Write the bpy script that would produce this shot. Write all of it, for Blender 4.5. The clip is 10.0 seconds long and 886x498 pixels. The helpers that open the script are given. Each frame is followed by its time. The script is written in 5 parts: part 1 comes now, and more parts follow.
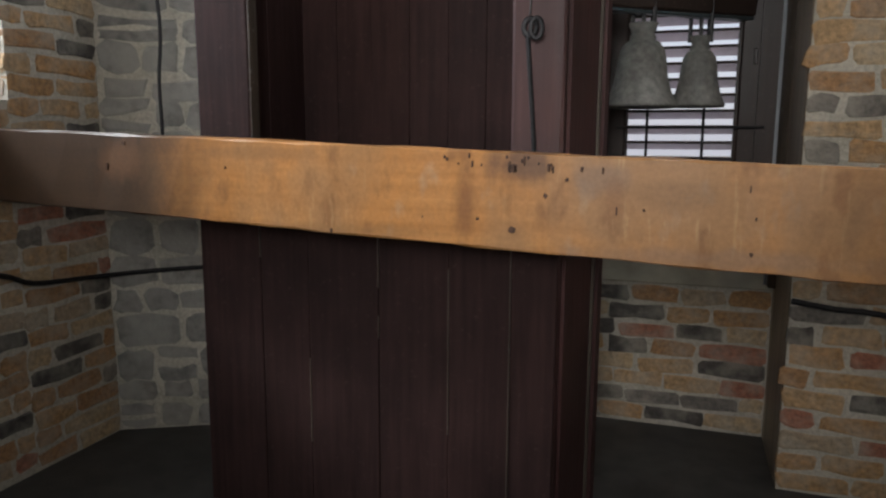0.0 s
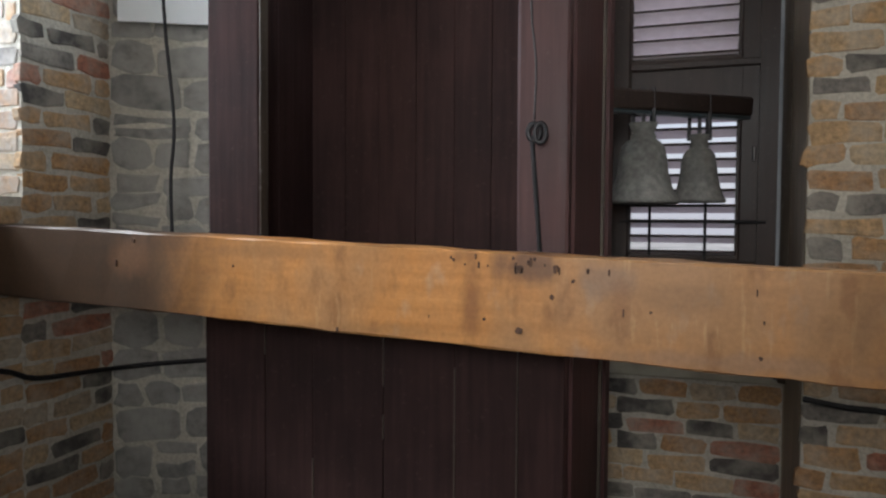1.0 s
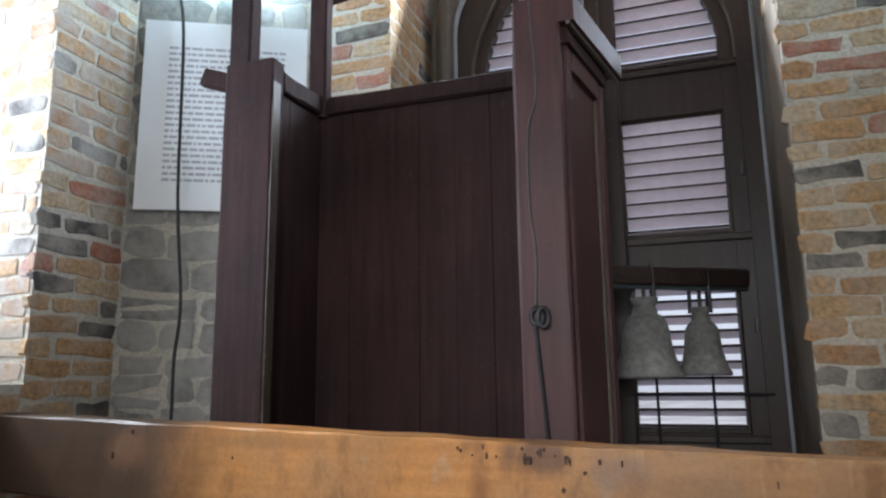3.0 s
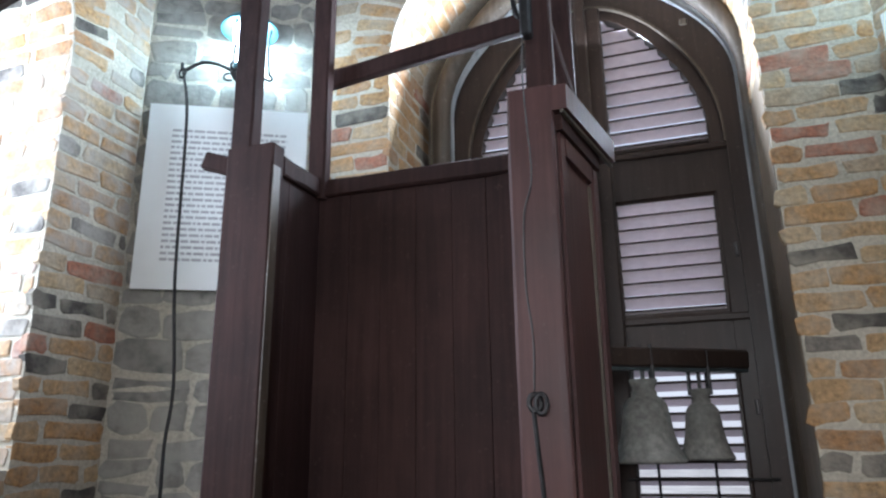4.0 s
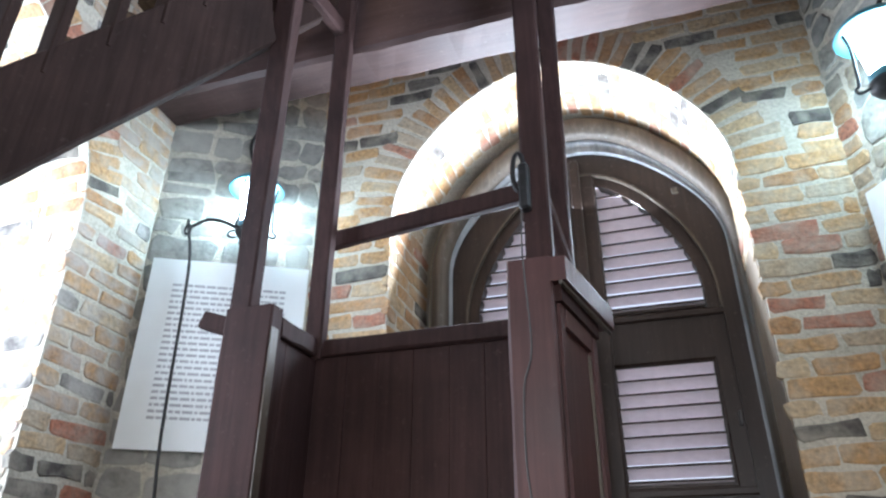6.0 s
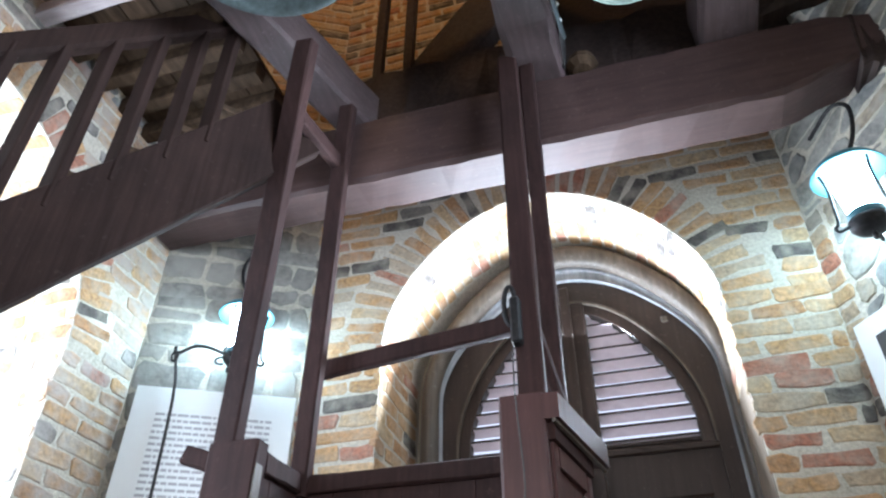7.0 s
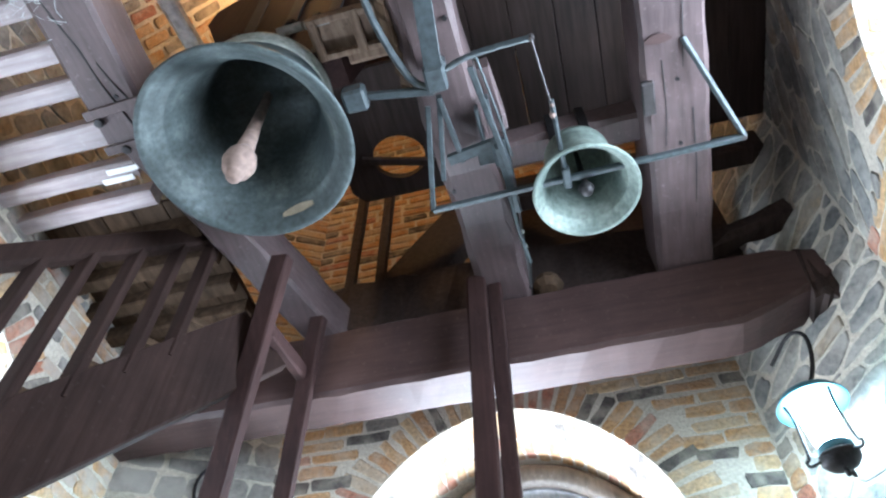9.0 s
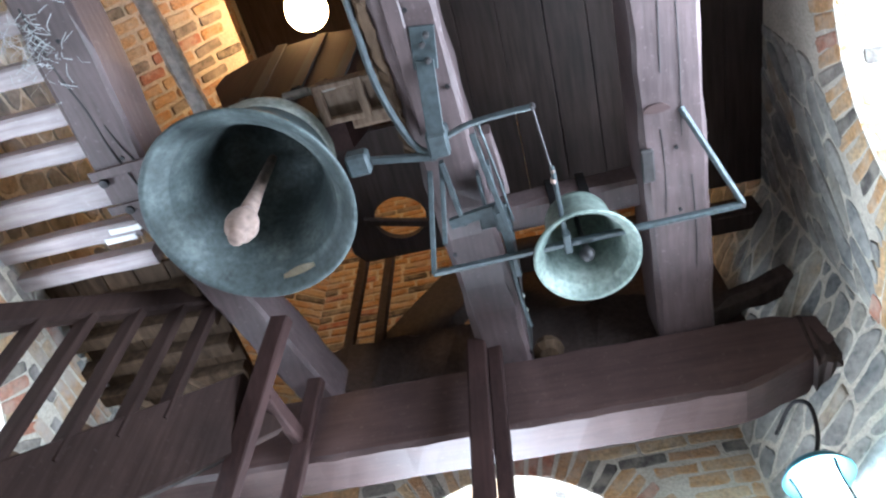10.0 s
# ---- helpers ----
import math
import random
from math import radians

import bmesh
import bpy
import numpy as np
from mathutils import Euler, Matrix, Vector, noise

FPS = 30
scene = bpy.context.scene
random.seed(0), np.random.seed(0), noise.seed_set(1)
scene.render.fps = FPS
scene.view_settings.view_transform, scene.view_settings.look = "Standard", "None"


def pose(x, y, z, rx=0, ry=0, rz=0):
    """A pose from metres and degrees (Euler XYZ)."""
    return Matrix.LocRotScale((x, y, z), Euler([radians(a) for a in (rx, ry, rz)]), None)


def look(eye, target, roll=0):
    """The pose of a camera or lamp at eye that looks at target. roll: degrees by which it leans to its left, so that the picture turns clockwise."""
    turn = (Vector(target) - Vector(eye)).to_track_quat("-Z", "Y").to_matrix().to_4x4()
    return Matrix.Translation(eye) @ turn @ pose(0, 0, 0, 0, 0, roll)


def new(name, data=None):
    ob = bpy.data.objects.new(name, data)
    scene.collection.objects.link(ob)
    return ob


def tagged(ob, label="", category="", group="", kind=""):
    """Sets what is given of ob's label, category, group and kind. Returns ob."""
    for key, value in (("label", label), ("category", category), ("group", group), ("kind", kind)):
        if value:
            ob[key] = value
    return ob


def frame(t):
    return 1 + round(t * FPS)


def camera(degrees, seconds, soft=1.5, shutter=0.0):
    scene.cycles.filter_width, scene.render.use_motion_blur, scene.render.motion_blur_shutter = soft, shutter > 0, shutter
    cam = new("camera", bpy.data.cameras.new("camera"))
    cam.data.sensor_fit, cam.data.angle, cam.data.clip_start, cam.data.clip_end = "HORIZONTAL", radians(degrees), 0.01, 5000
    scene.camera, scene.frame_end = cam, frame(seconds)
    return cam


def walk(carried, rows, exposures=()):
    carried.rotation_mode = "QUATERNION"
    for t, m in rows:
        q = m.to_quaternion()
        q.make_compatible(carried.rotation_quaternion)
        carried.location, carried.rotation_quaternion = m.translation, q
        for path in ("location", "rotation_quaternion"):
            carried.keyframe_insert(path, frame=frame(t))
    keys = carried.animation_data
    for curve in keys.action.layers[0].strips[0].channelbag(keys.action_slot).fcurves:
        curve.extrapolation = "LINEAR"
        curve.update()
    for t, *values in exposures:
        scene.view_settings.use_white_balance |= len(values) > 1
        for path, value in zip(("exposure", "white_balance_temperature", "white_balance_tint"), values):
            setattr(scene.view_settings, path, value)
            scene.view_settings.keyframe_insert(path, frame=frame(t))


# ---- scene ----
cam = camera(64.3, 10.0, soft=2.3)
METRES, EYE, TILT, LEAN, TURN = 0.55, 1.4, -8.7, -0.3, 18.5
ROWS = [
    (0.0, 0.0, 0.0, 0.0, -0.0, 0.0, -0.0),
    (0.5, -0.0089, -0.0058, 0.0503, 0.04, 3.12, -0.06),
    (1.0, -0.021, -0.0147, 0.106, 0.21, 6.54, -0.11),
    (1.5, -0.0349, -0.0258, 0.1545, 0.26, 9.65, 0.1),
    (2.0, -0.0419, -0.0373, 0.1912, 0.44, 12.79, 0.5),
    (2.5, -0.0382, -0.0478, 0.2262, 0.54, 16.1, 0.76),
    (4.0, -0.0312, -0.0927, 0.3322, 0.33, 25.02, 0.88),
    (4.5, -0.0259, -0.1086, 0.3684, 0.12, 27.72, 0.93),
    (5.0, -0.0216, -0.1143, 0.4035, 0.1, 30.62, 0.73),
    (6.5, -0.078, -0.1956, 0.5423, -1.09, 40.51, 0.02),
    (7.0, -0.0782, -0.2466, 0.5879, -1.58, 45.7, 0.32),
    (7.5, -0.0578, -0.3028, 0.636, -2.05, 50.7, 0.99),
    (8.0, -0.0373, -0.3787, 0.6746, -3.41, 55.24, 1.44),
    (8.5, -0.0362, -0.4123, 0.7112, -3.73, 58.09, 1.34),
    (9.0, -0.048, -0.4409, 0.7395, -4.09, 60.93, 1.21),
    (9.5, -0.0515, -0.4783, 0.7625, -4.23, 63.25, 1.06),
    (10.0, -0.0647, -0.5002, 0.7724, -4.68, 65.38, 0.98),
]
EXPOSURES = [(0.0, 0.06, 6000, 10), (2.5, 0.17, 5680, 10), (4.5, 0.40, 5600, 10), (6.5, 0.62, 5620, 10), (8.0, 0.77, 5640, 10), (10.0, 0.86, 5580, 10)]
walk(cam, [(t, pose(0, 0, EYE, TILT, LEAN, TURN) @ pose(METRES * x, METRES * y, METRES * z, 90 + pitch, roll, yaw)) for t, x, y, z, yaw, pitch, roll in ROWS], EXPOSURES)

# ---------------------------------------------------------------- light
world = bpy.data.worlds.new("world")
scene.world = world
world.use_nodes = True
wn = world.node_tree.nodes
wl = world.node_tree.links
sky = wn.new("ShaderNodeTexSky")
sky.sky_type = "NISHITA"
sky.sun_disc = False
sky.sun_elevation = radians(42)
sky.sun_rotation = radians(250)
sky.air_density, sky.dust_density = 1.2, 3.0
cloud = wn.new("ShaderNodeMix")
cloud.data_type = "RGBA"
cloud.inputs[0].default_value = 0.7
cloud.inputs[7].default_value = (5.0, 4.85, 5.1, 1)
wl.new(sky.outputs["Color"], cloud.inputs[6])
wl.new(cloud.outputs[2], wn["Background"].inputs["Color"])
wn["Background"].inputs["Strength"].default_value = 0.15

sun = new("sun", bpy.data.lights.new("sun", "SUN"))
sun.data.energy, sun.data.angle, sun.data.color = 2.0, radians(8), (1.0, 0.95, 0.88)
sun.matrix_world = look((-8, -3, 9), (0, 0, 1.0))


def sky_lamp(name, at, to, w, h, power, colour=(0.95, 0.97, 1.0)):
    """Daylight that comes in through one opening."""
    ob = new(name, bpy.data.lights.new(name, "AREA"))
    ob.data.shape, ob.data.size, ob.data.size_y = "RECTANGLE", w, h
    ob.data.energy, ob.data.color = power, colour
    ob.matrix_world = look(at, to)
    return ob


sky_lamp("daylight_west", (-3.25, 1.2, 3.0), (0, 1.2, 4.0), 1.7, 2.2, 95, (0.88, 0.95, 1.0))
east_light = sky_lamp("daylight_east", (2.1, 0.59, 3.9), (-1.6, 0.9, 5.4), 1.7, 1.8, 85, (0.88, 0.95, 1.0))
east_light.data.spread = radians(100)
# south opening is unseen and assumed; narrow lamp added for beam and case
south_light = sky_lamp("assumed_daylight_south", (0.0, -1.45, 2.3), (-0.50, 2.2, 1.75), 1.0, 1.3, 11.2, (1.0, 0.93, 0.84))
south_light.data.spread = radians(60)
sky_lamp("daylight_north", (-0.50, 3.33, 3.45), (-0.38, 2.66, 3.75), 1.15, 0.8, 78, (0.92, 0.97, 1.0))

# ---------------------------------------------------------------- materials


def material(name, rough=0.7, metal=0.0):
    m = bpy.data.materials.new(name)
    m.use_nodes = True
    bsdf = m.node_tree.nodes["Principled BSDF"]
    bsdf.inputs["Roughness"].default_value = rough
    bsdf.inputs["Metallic"].default_value = metal
    return m, m.node_tree.nodes, m.node_tree.links, bsdf


def ramp(nodes, stops, mode="LINEAR"):
    r = nodes.new("ShaderNodeValToRGB")
    r.color_ramp.interpolation = mode
    el = r.color_ramp.elements
    while len(el) < len(stops):
        el.new(0.5)
    for e, (pos, c) in zip(el, stops):
        e.position, e.color = pos, (*c, 1)
    return r


def noise_node(nodes, links, scale, detail=4, stretch=None, rough=0.55, coords="Object"):
    tc = nodes.new("ShaderNodeTexCoord")
    n = nodes.new("ShaderNodeTexNoise")
    n.inputs["Scale"].default_value, n.inputs["Detail"].default_value = scale, detail
    n.inputs["Roughness"].default_value = rough
    if stretch:
        mp = nodes.new("ShaderNodeMapping")
        mp.inputs["Scale"].default_value = stretch
        links.new(tc.outputs[coords], mp.inputs["Vector"])
        links.new(mp.outputs["Vector"], n.inputs["Vector"])
    else:
        links.new(tc.outputs[coords], n.inputs["Vector"])
    return n


def mix(nodes, links, fac, a, b, mode="MIX"):
    mx = nodes.new("ShaderNodeMix")
    mx.data_type, mx.blend_type = "RGBA", mode
    for sock, v in ((mx.inputs[0], fac), (mx.inputs[6], a), (mx.inputs[7], b)):
        if isinstance(v, (int, float)):
            sock.default_value = v
        elif isinstance(v, tuple):
            sock.default_value = (*v, 1)
        else:
            links.new(v, sock)
    return mx.outputs[2]


def bump(nodes, links, bsdf, height, strength, dist):
    b = nodes.new("ShaderNodeBump")
    b.inputs["Strength"].default_value, b.inputs["Distance"].default_value = strength, dist
    links.new(height, b.inputs["Height"])
    links.new(b.outputs["Normal"], bsdf.inputs["Normal"])


def masonry(name, stops, dust, dust_amount=0.5, rough=0.9, scale=22, by="Object", cover=0.0):
    """Bricks or stones: each piece has its own colour, with mortar smears and grain."""
    m, n, l, b = material(name, rough)
    info = n.new("ShaderNodeObjectInfo") if by == "Object" else n.new("ShaderNodeNewGeometry")
    r = ramp(n, stops, "CONSTANT")
    l.new(info.outputs["Random" if by == "Object" else "Random Per Island"], r.inputs["Fac"])
    fine = noise_node(n, l, scale * 3, 6, coords="Object")
    wide = noise_node(n, l, scale * 0.55, 3, coords="Object")
    if by == "Object":
        shift = n.new("ShaderNodeVectorMath")
        shift.operation = "MULTIPLY_ADD"
        shift.inputs[1].default_value = (3.7, 3.7, 3.7)
        tc = n.new("ShaderNodeTexCoord")
        l.new(info.outputs["Location"], shift.inputs[0])
        l.new(tc.outputs["Object"], shift.inputs[2])
        l.new(shift.outputs["Vector"], fine.inputs["Vector"])
        l.new(shift.outputs["Vector"], wide.inputs["Vector"])
    tone = ramp(n, [(0.3, (0.55, 0.55, 0.55)), (0.7, (1.25, 1.2, 1.15))])
    l.new(fine.outputs["Fac"], tone.inputs["Fac"])
    c = mix(n, l, 1.0, r.outputs["Color"], tone.outputs["Color"], "MULTIPLY")
    smear = ramp(n, [(0.40 - cover, (0.06 + cover,) * 3), (0.66 - cover, (dust_amount,) * 3)])
    l.new(wide.outputs["Fac"], smear.inputs["Fac"])
    c = mix(n, l, smear.outputs["Color"], c, dust)
    l.new(c, b.inputs["Base Color"])
    bump(n, l, b, fine.outputs["Fac"], 0.9, 0.008)
    return m


BRICK = [(0.0, (0.42, 0.24, 0.10)), (0.15, (0.46, 0.30, 0.15)), (0.29, (0.37, 0.20, 0.085)), (0.42, (0.44, 0.265, 0.115)),
         (0.55, (0.35, 0.135, 0.08)), (0.63, (0.48, 0.35, 0.20)), (0.74, (0.17, 0.155, 0.14)), (0.82, (0.40, 0.31, 0.21)), (0.90, (0.060, 0.054, 0.052))]
STONE = [(0.0, (0.21, 0.21, 0.20)), (0.2, (0.27, 0.27, 0.25)), (0.4, (0.17, 0.18, 0.18)), (0.58, (0.24, 0.23, 0.20)), (0.75, (0.13, 0.14, 0.145)), (0.88, (0.30, 0.25, 0.18))]
MORTAR = (0.46, 0.42, 0.345)
m_brick = masonry("weathered_brick", BRICK, MORTAR, 0.48, scale=17)
m_brick_limed = masonry("limed_pale_brick", BRICK, (0.40, 0.37, 0.335), 0.78, scale=15, cover=0.06)
m_brick_joined = masonry("weathered_brick_rest", BRICK, MORTAR, 0.55, by="Island")
m_stone_flat = masonry("flush_grey_stone", [(0.0, (0.24, 0.235, 0.22)), (0.25, (0.28, 0.275, 0.255)), (0.5, (0.22, 0.22, 0.21)), (0.7, (0.26, 0.25, 0.225)), (0.9, (0.17, 0.17, 0.165))], (0.36, 0.345, 0.31), 0.8, scale=9, cover=0.04)
m_stone = masonry("grey_stone", STONE, (0.40, 0.39, 0.35), 0.65, scale=12)

m_mortar, n, l, b = material("lime_mortar", 0.95)
a1 = noise_node(n, l, 4, 5)
a2 = noise_node(n, l, 60, 6)
r = ramp(n, [(0.3, (0.42, 0.385, 0.32)), (0.7, (0.60, 0.555, 0.465))])
l.new(a1.outputs["Fac"], r.inputs["Fac"])
t2 = ramp(n, [(0.3, (0.75, 0.75, 0.75)), (0.7, (1.1, 1.1, 1.1))])
l.new(a2.outputs["Fac"], t2.inputs["Fac"])
l.new(mix(n, l, 1.0, r.outputs["Color"], t2.outputs["Color"], "MULTIPLY"), b.inputs["Base Color"])
bump(n, l, b, a2.outputs["Fac"], 0.8, 0.01)


def timber_material(name, dark, light, rough=0.55, wear=None, wear_amount=0.5, grain=(14, 14, 0.7), gloss_noise=True, spec=0.3):
    m, n, l, b = material(name, rough)
    b.inputs["Specular IOR Level"].default_value = spec
    g = noise_node(n, l, 3.0, 6, grain)
    w = noise_node(n, l, 2.2, 5)
    f = noise_node(n, l, 45, 4)
    r = ramp(n, [(0.3, dark), (0.72, light)])
    l.new(g.outputs["Fac"], r.inputs["Fac"])
    tone = ramp(n, [(0.3, (0.62, 0.62, 0.62)), (0.7, (1.27, 1.25, 1.23))])
    l.new(w.outputs["Fac"], tone.inputs["Fac"])
    c = mix(n, l, 1.0, r.outputs["Color"], tone.outputs["Color"], "MULTIPLY")
    if wear:
        mask = ramp(n, [(0.62, (0, 0, 0)), (0.74, (wear_amount,) * 3)])
        l.new(f.outputs["Fac"], mask.inputs["Fac"])
        c = mix(n, l, mask.outputs["Color"], c, wear)
    l.new(c, b.inputs["Base Color"])
    if gloss_noise:
        rr = n.new("ShaderNodeMapRange")
        rr.inputs["To Min"].default_value, rr.inputs["To Max"].default_value = rough - 0.12, rough + 0.2
        l.new(w.outputs["Fac"], rr.inputs["Value"])
        l.new(rr.outputs["Result"], b.inputs["Roughness"])
    bump(n, l, b, g.outputs["Fac"], 0.35, 0.006)
    return m


m_wood = timber_material("brown_painted_wood", (0.0235, 0.0122, 0.0113), (0.039, 0.0205, 0.0190), 0.72, (0.07, 0.045, 0.04), 0.3, spec=0.14)
m_post_lit_side = timber_material("reddish_brown_post_lit_side", (0.044, 0.0185, 0.0175), (0.068, 0.0305, 0.0285), 0.5, (0.10, 0.065, 0.06), 0.3)
# pale lilac base colour stands in for light the joists catch from below
m_joist = timber_material("joist_tinted_for_light", (0.28, 0.235, 0.24), (0.44, 0.39, 0.40), 0.4, (0.55, 0.52, 0.52), 0.4, (1.2, 14, 14))
m_wood_x = timber_material("brown_painted_timber", (0.050, 0.030, 0.028), (0.072, 0.044, 0.041), 0.5, (0.13, 0.095, 0.085), 0.4, (1.2, 14, 14))
m_wood_y = timber_material("brown_painted_bell_timber", (0.066, 0.048, 0.048), (0.102, 0.075, 0.076), 0.46, (0.21, 0.17, 0.17), 0.4, (14, 1.2, 14))
m_raw = timber_material("bare_grey_timber", (0.12, 0.08, 0.055), (0.26, 0.19, 0.14), 0.8, (0.05, 0.035, 0.03), 0.6, (14, 2, 14))
m_stair = timber_material("dark_brown_stair_paint", (0.018, 0.0105, 0.0088), (0.030, 0.0180, 0.0155), 0.7, (0.06, 0.045, 0.04), 0.3, spec=0.10)
m_old = timber_material("old_brown_boards", (0.030, 0.019, 0.012), (0.085, 0.055, 0.034), 0.8, (0.02, 0.014, 0.010), 0.5, (10, 2, 10), spec=0.15)
m_dark = timber_material("dark_old_planks", (0.018, 0.012, 0.010), (0.045, 0.030, 0.026), 0.75, None, 0, (12, 1, 12))

STAINS = [(-0.60, 1.22, 0.045, 0.16, 0.75, (0.20, 0.085, 0.03)), (-0.44, 1.33, 0.13, 0.07, 0.8, (0.10, 0.055, 0.035)), (-0.20, 1.30, 0.10, 0.06, 0.6, (0.22, 0.14, 0.09)),
          (-0.17, 1.22, 0.05, 0.10, 0.6, (0.24, 0.11, 0.04)), (0.42, 1.18, 0.03, 0.16, 0.6, (0.22, 0.12, 0.05)), (0.15, 1.09, 0.5, 0.035, 0.6, (0.25, 0.15, 0.09)),
          (-1.85, 1.33, 0.12, 0.10, 0.6, (0.17, 0.085, 0.04)), (-0.95, 1.12, 0.4, 0.03, 0.5, (0.24, 0.125, 0.05)),
          (0.52, 1.20, 0.26, 0.24, 0.6, (0.20, 0.105, 0.045)), (-0.02, 1.26, 0.16, 0.05, 0.5, (0.23, 0.12, 0.05)), (-1.30, 1.36, 0.3, 0.03, 0.5, (0.22, 0.11, 0.045))]

# the worn yellow-brown beam: varnish worn thin, drips, scratches and dark stains
m_beam, n, l, b = material("worn_varnished_beam", 0.45)
b.inputs["Specular IOR Level"].default_value = 0.4
g = noise_node(n, l, 3, 5, (0.5, 8, 8))
w = noise_node(n, l, 1.1, 4, (1.6, 1, 1))
sp = noise_node(n, l, 9, 5, (1.0, 1, 0.5))
drip = noise_node(n, l, 16, 4, (2.4, 1, 0.30))
f = noise_node(n, l, 70, 4)
r = ramp(n, [(0.3, (0.38, 0.160, 0.040)), (0.7, (0.53, 0.245, 0.070))])
l.new(g.outputs["Fac"], r.inputs["Fac"])
worn = ramp(n, [(0.46, (0, 0, 0)), (0.56, (0.8,) * 3)])
l.new(w.outputs["Fac"], worn.inputs["Fac"])
c = mix(n, l, worn.outputs["Color"], r.outputs["Color"], (0.33, 0.180, 0.078))
st = ramp(n, [(0.55, (0, 0, 0)), (0.65, (0.65,) * 3)])
l.new(sp.outputs["Fac"], st.inputs["Fac"])
c = mix(n, l, st.outputs["Color"], c, (0.19, 0.085, 0.032))
dr = ramp(n, [(0.58, (0, 0, 0)), (0.66, (0.4,) * 3)])
l.new(drip.outputs["Fac"], dr.inputs["Fac"])
dw = mix(n, l, 1.0, dr.outputs["Color"], worn.outputs["Color"], "MULTIPLY")
c = mix(n, l, dw, c, (0.56, 0.36, 0.16))
pale = ramp(n, [(0.30, (0.5,) * 3), (0.40, (0, 0, 0))])
l.new(sp.outputs["Fac"], pale.inputs["Fac"])
c = mix(n, l, pale.outputs["Color"], c, (0.42, 0.30, 0.19))
mott = noise_node(n, l, 26, 6, (1.3, 1, 0.8), 0.65)
mo = ramp(n, [(0.36, (0.0,) * 3), (0.66, (0.30,) * 3)])
l.new(mott.outputs["Fac"], mo.inputs["Fac"])
c = mix(n, l, mo.outputs["Color"], c, (0.30, 0.155, 0.062))
# darker towards the end built into the wall, and old stains round the nails
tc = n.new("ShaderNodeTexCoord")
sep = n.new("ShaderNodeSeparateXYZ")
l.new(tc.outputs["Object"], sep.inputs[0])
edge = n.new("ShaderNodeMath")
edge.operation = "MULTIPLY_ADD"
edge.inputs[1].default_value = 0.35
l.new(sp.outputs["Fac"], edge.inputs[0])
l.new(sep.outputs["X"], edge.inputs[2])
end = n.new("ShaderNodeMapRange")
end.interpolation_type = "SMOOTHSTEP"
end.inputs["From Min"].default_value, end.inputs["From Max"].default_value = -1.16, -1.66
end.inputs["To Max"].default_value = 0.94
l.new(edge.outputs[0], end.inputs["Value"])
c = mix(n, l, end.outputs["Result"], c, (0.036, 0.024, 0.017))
for sx, sz, rx, rz, strength, tint in STAINS:
    mp = n.new("ShaderNodeMapping")
    mp.vector_type = "TEXTURE"
    mp.inputs["Location"].default_value = (sx, 2.0, sz)
    mp.inputs["Scale"].default_value = (rx, 1.0, rz)
    l.new(tc.outputs["Object"], mp.inputs["Vector"])
    dist = n.new("ShaderNodeVectorMath")
    dist.operation = "LENGTH"
    l.new(mp.outputs["Vector"], dist.inputs[0])
    wob = n.new("ShaderNodeMath")
    wob.operation = "MULTIPLY_ADD"
    wob.inputs[1].default_value = 2.2
    l.new(sp.outputs["Fac"], wob.inputs[0])
    l.new(dist.outputs["Value"], wob.inputs[2])
    mask = n.new("ShaderNodeMapRange")
    mask.interpolation_type = "SMOOTHSTEP"
    mask.inputs["From Min"].default_value, mask.inputs["From Max"].default_value = 2.15, 1.35
    mask.inputs["To Max"].default_value = strength
    l.new(wob.outputs[0], mask.inputs["Value"])
    c = mix(n, l, mask.outputs["Result"], c, tint)
t = ramp(n, [(0.3, (0.90, 0.90, 0.90)), (0.7, (1.10, 1.10, 1.10))])
l.new(f.outputs["Fac"], t.inputs["Fac"])
l.new(mix(n, l, 1.0, c, t.outputs["Color"], "MULTIPLY"), b.inputs["Base Color"])
bump(n, l, b, sp.outputs["Fac"], 0.2, 0.004)


def plain(name, colour, rough=0.6, metal=0.0, var=0.25, scale=18, relief=0.2):
    m, n, l, b = material(name, rough, metal)
    f = noise_node(n, l, scale, 5)
    r = ramp(n, [(0.3, tuple(v * (1 - var) for v in colour)), (0.7, tuple(v * (1 + var) for v in colour))])
    l.new(f.outputs["Fac"], r.inputs["Fac"])
    l.new(r.outputs["Color"], b.inputs["Base Color"])
    bump(n, l, b, f.outputs["Fac"], relief, 0.003)
    return m


def patina(name, deep, mid, pale, rough=0.6, metal=0.35):
    """Old bell bronze: dark with green-grey bloom and pale streaks."""
    m, n, l, b = material(name, rough, metal)
    w = noise_node(n, l, 5, 6)
    f = noise_node(n, l, 40, 6)
    r = ramp(n, [(0.3, deep), (0.52, mid), (0.75, pale)])
    l.new(w.outputs["Fac"], r.inputs["Fac"])
    t = ramp(n, [(0.3, (0.7, 0.7, 0.7)), (0.7, (1.2, 1.2, 1.2))])
    l.new(f.outputs["Fac"], t.inputs["Fac"])
    l.new(mix(n, l, 1.0, r.outputs["Color"], t.outputs["Color"], "MULTIPLY"), b.inputs["Base Color"])
    bump(n, l, b, f.outputs["Fac"], 0.35, 0.003)
    return m


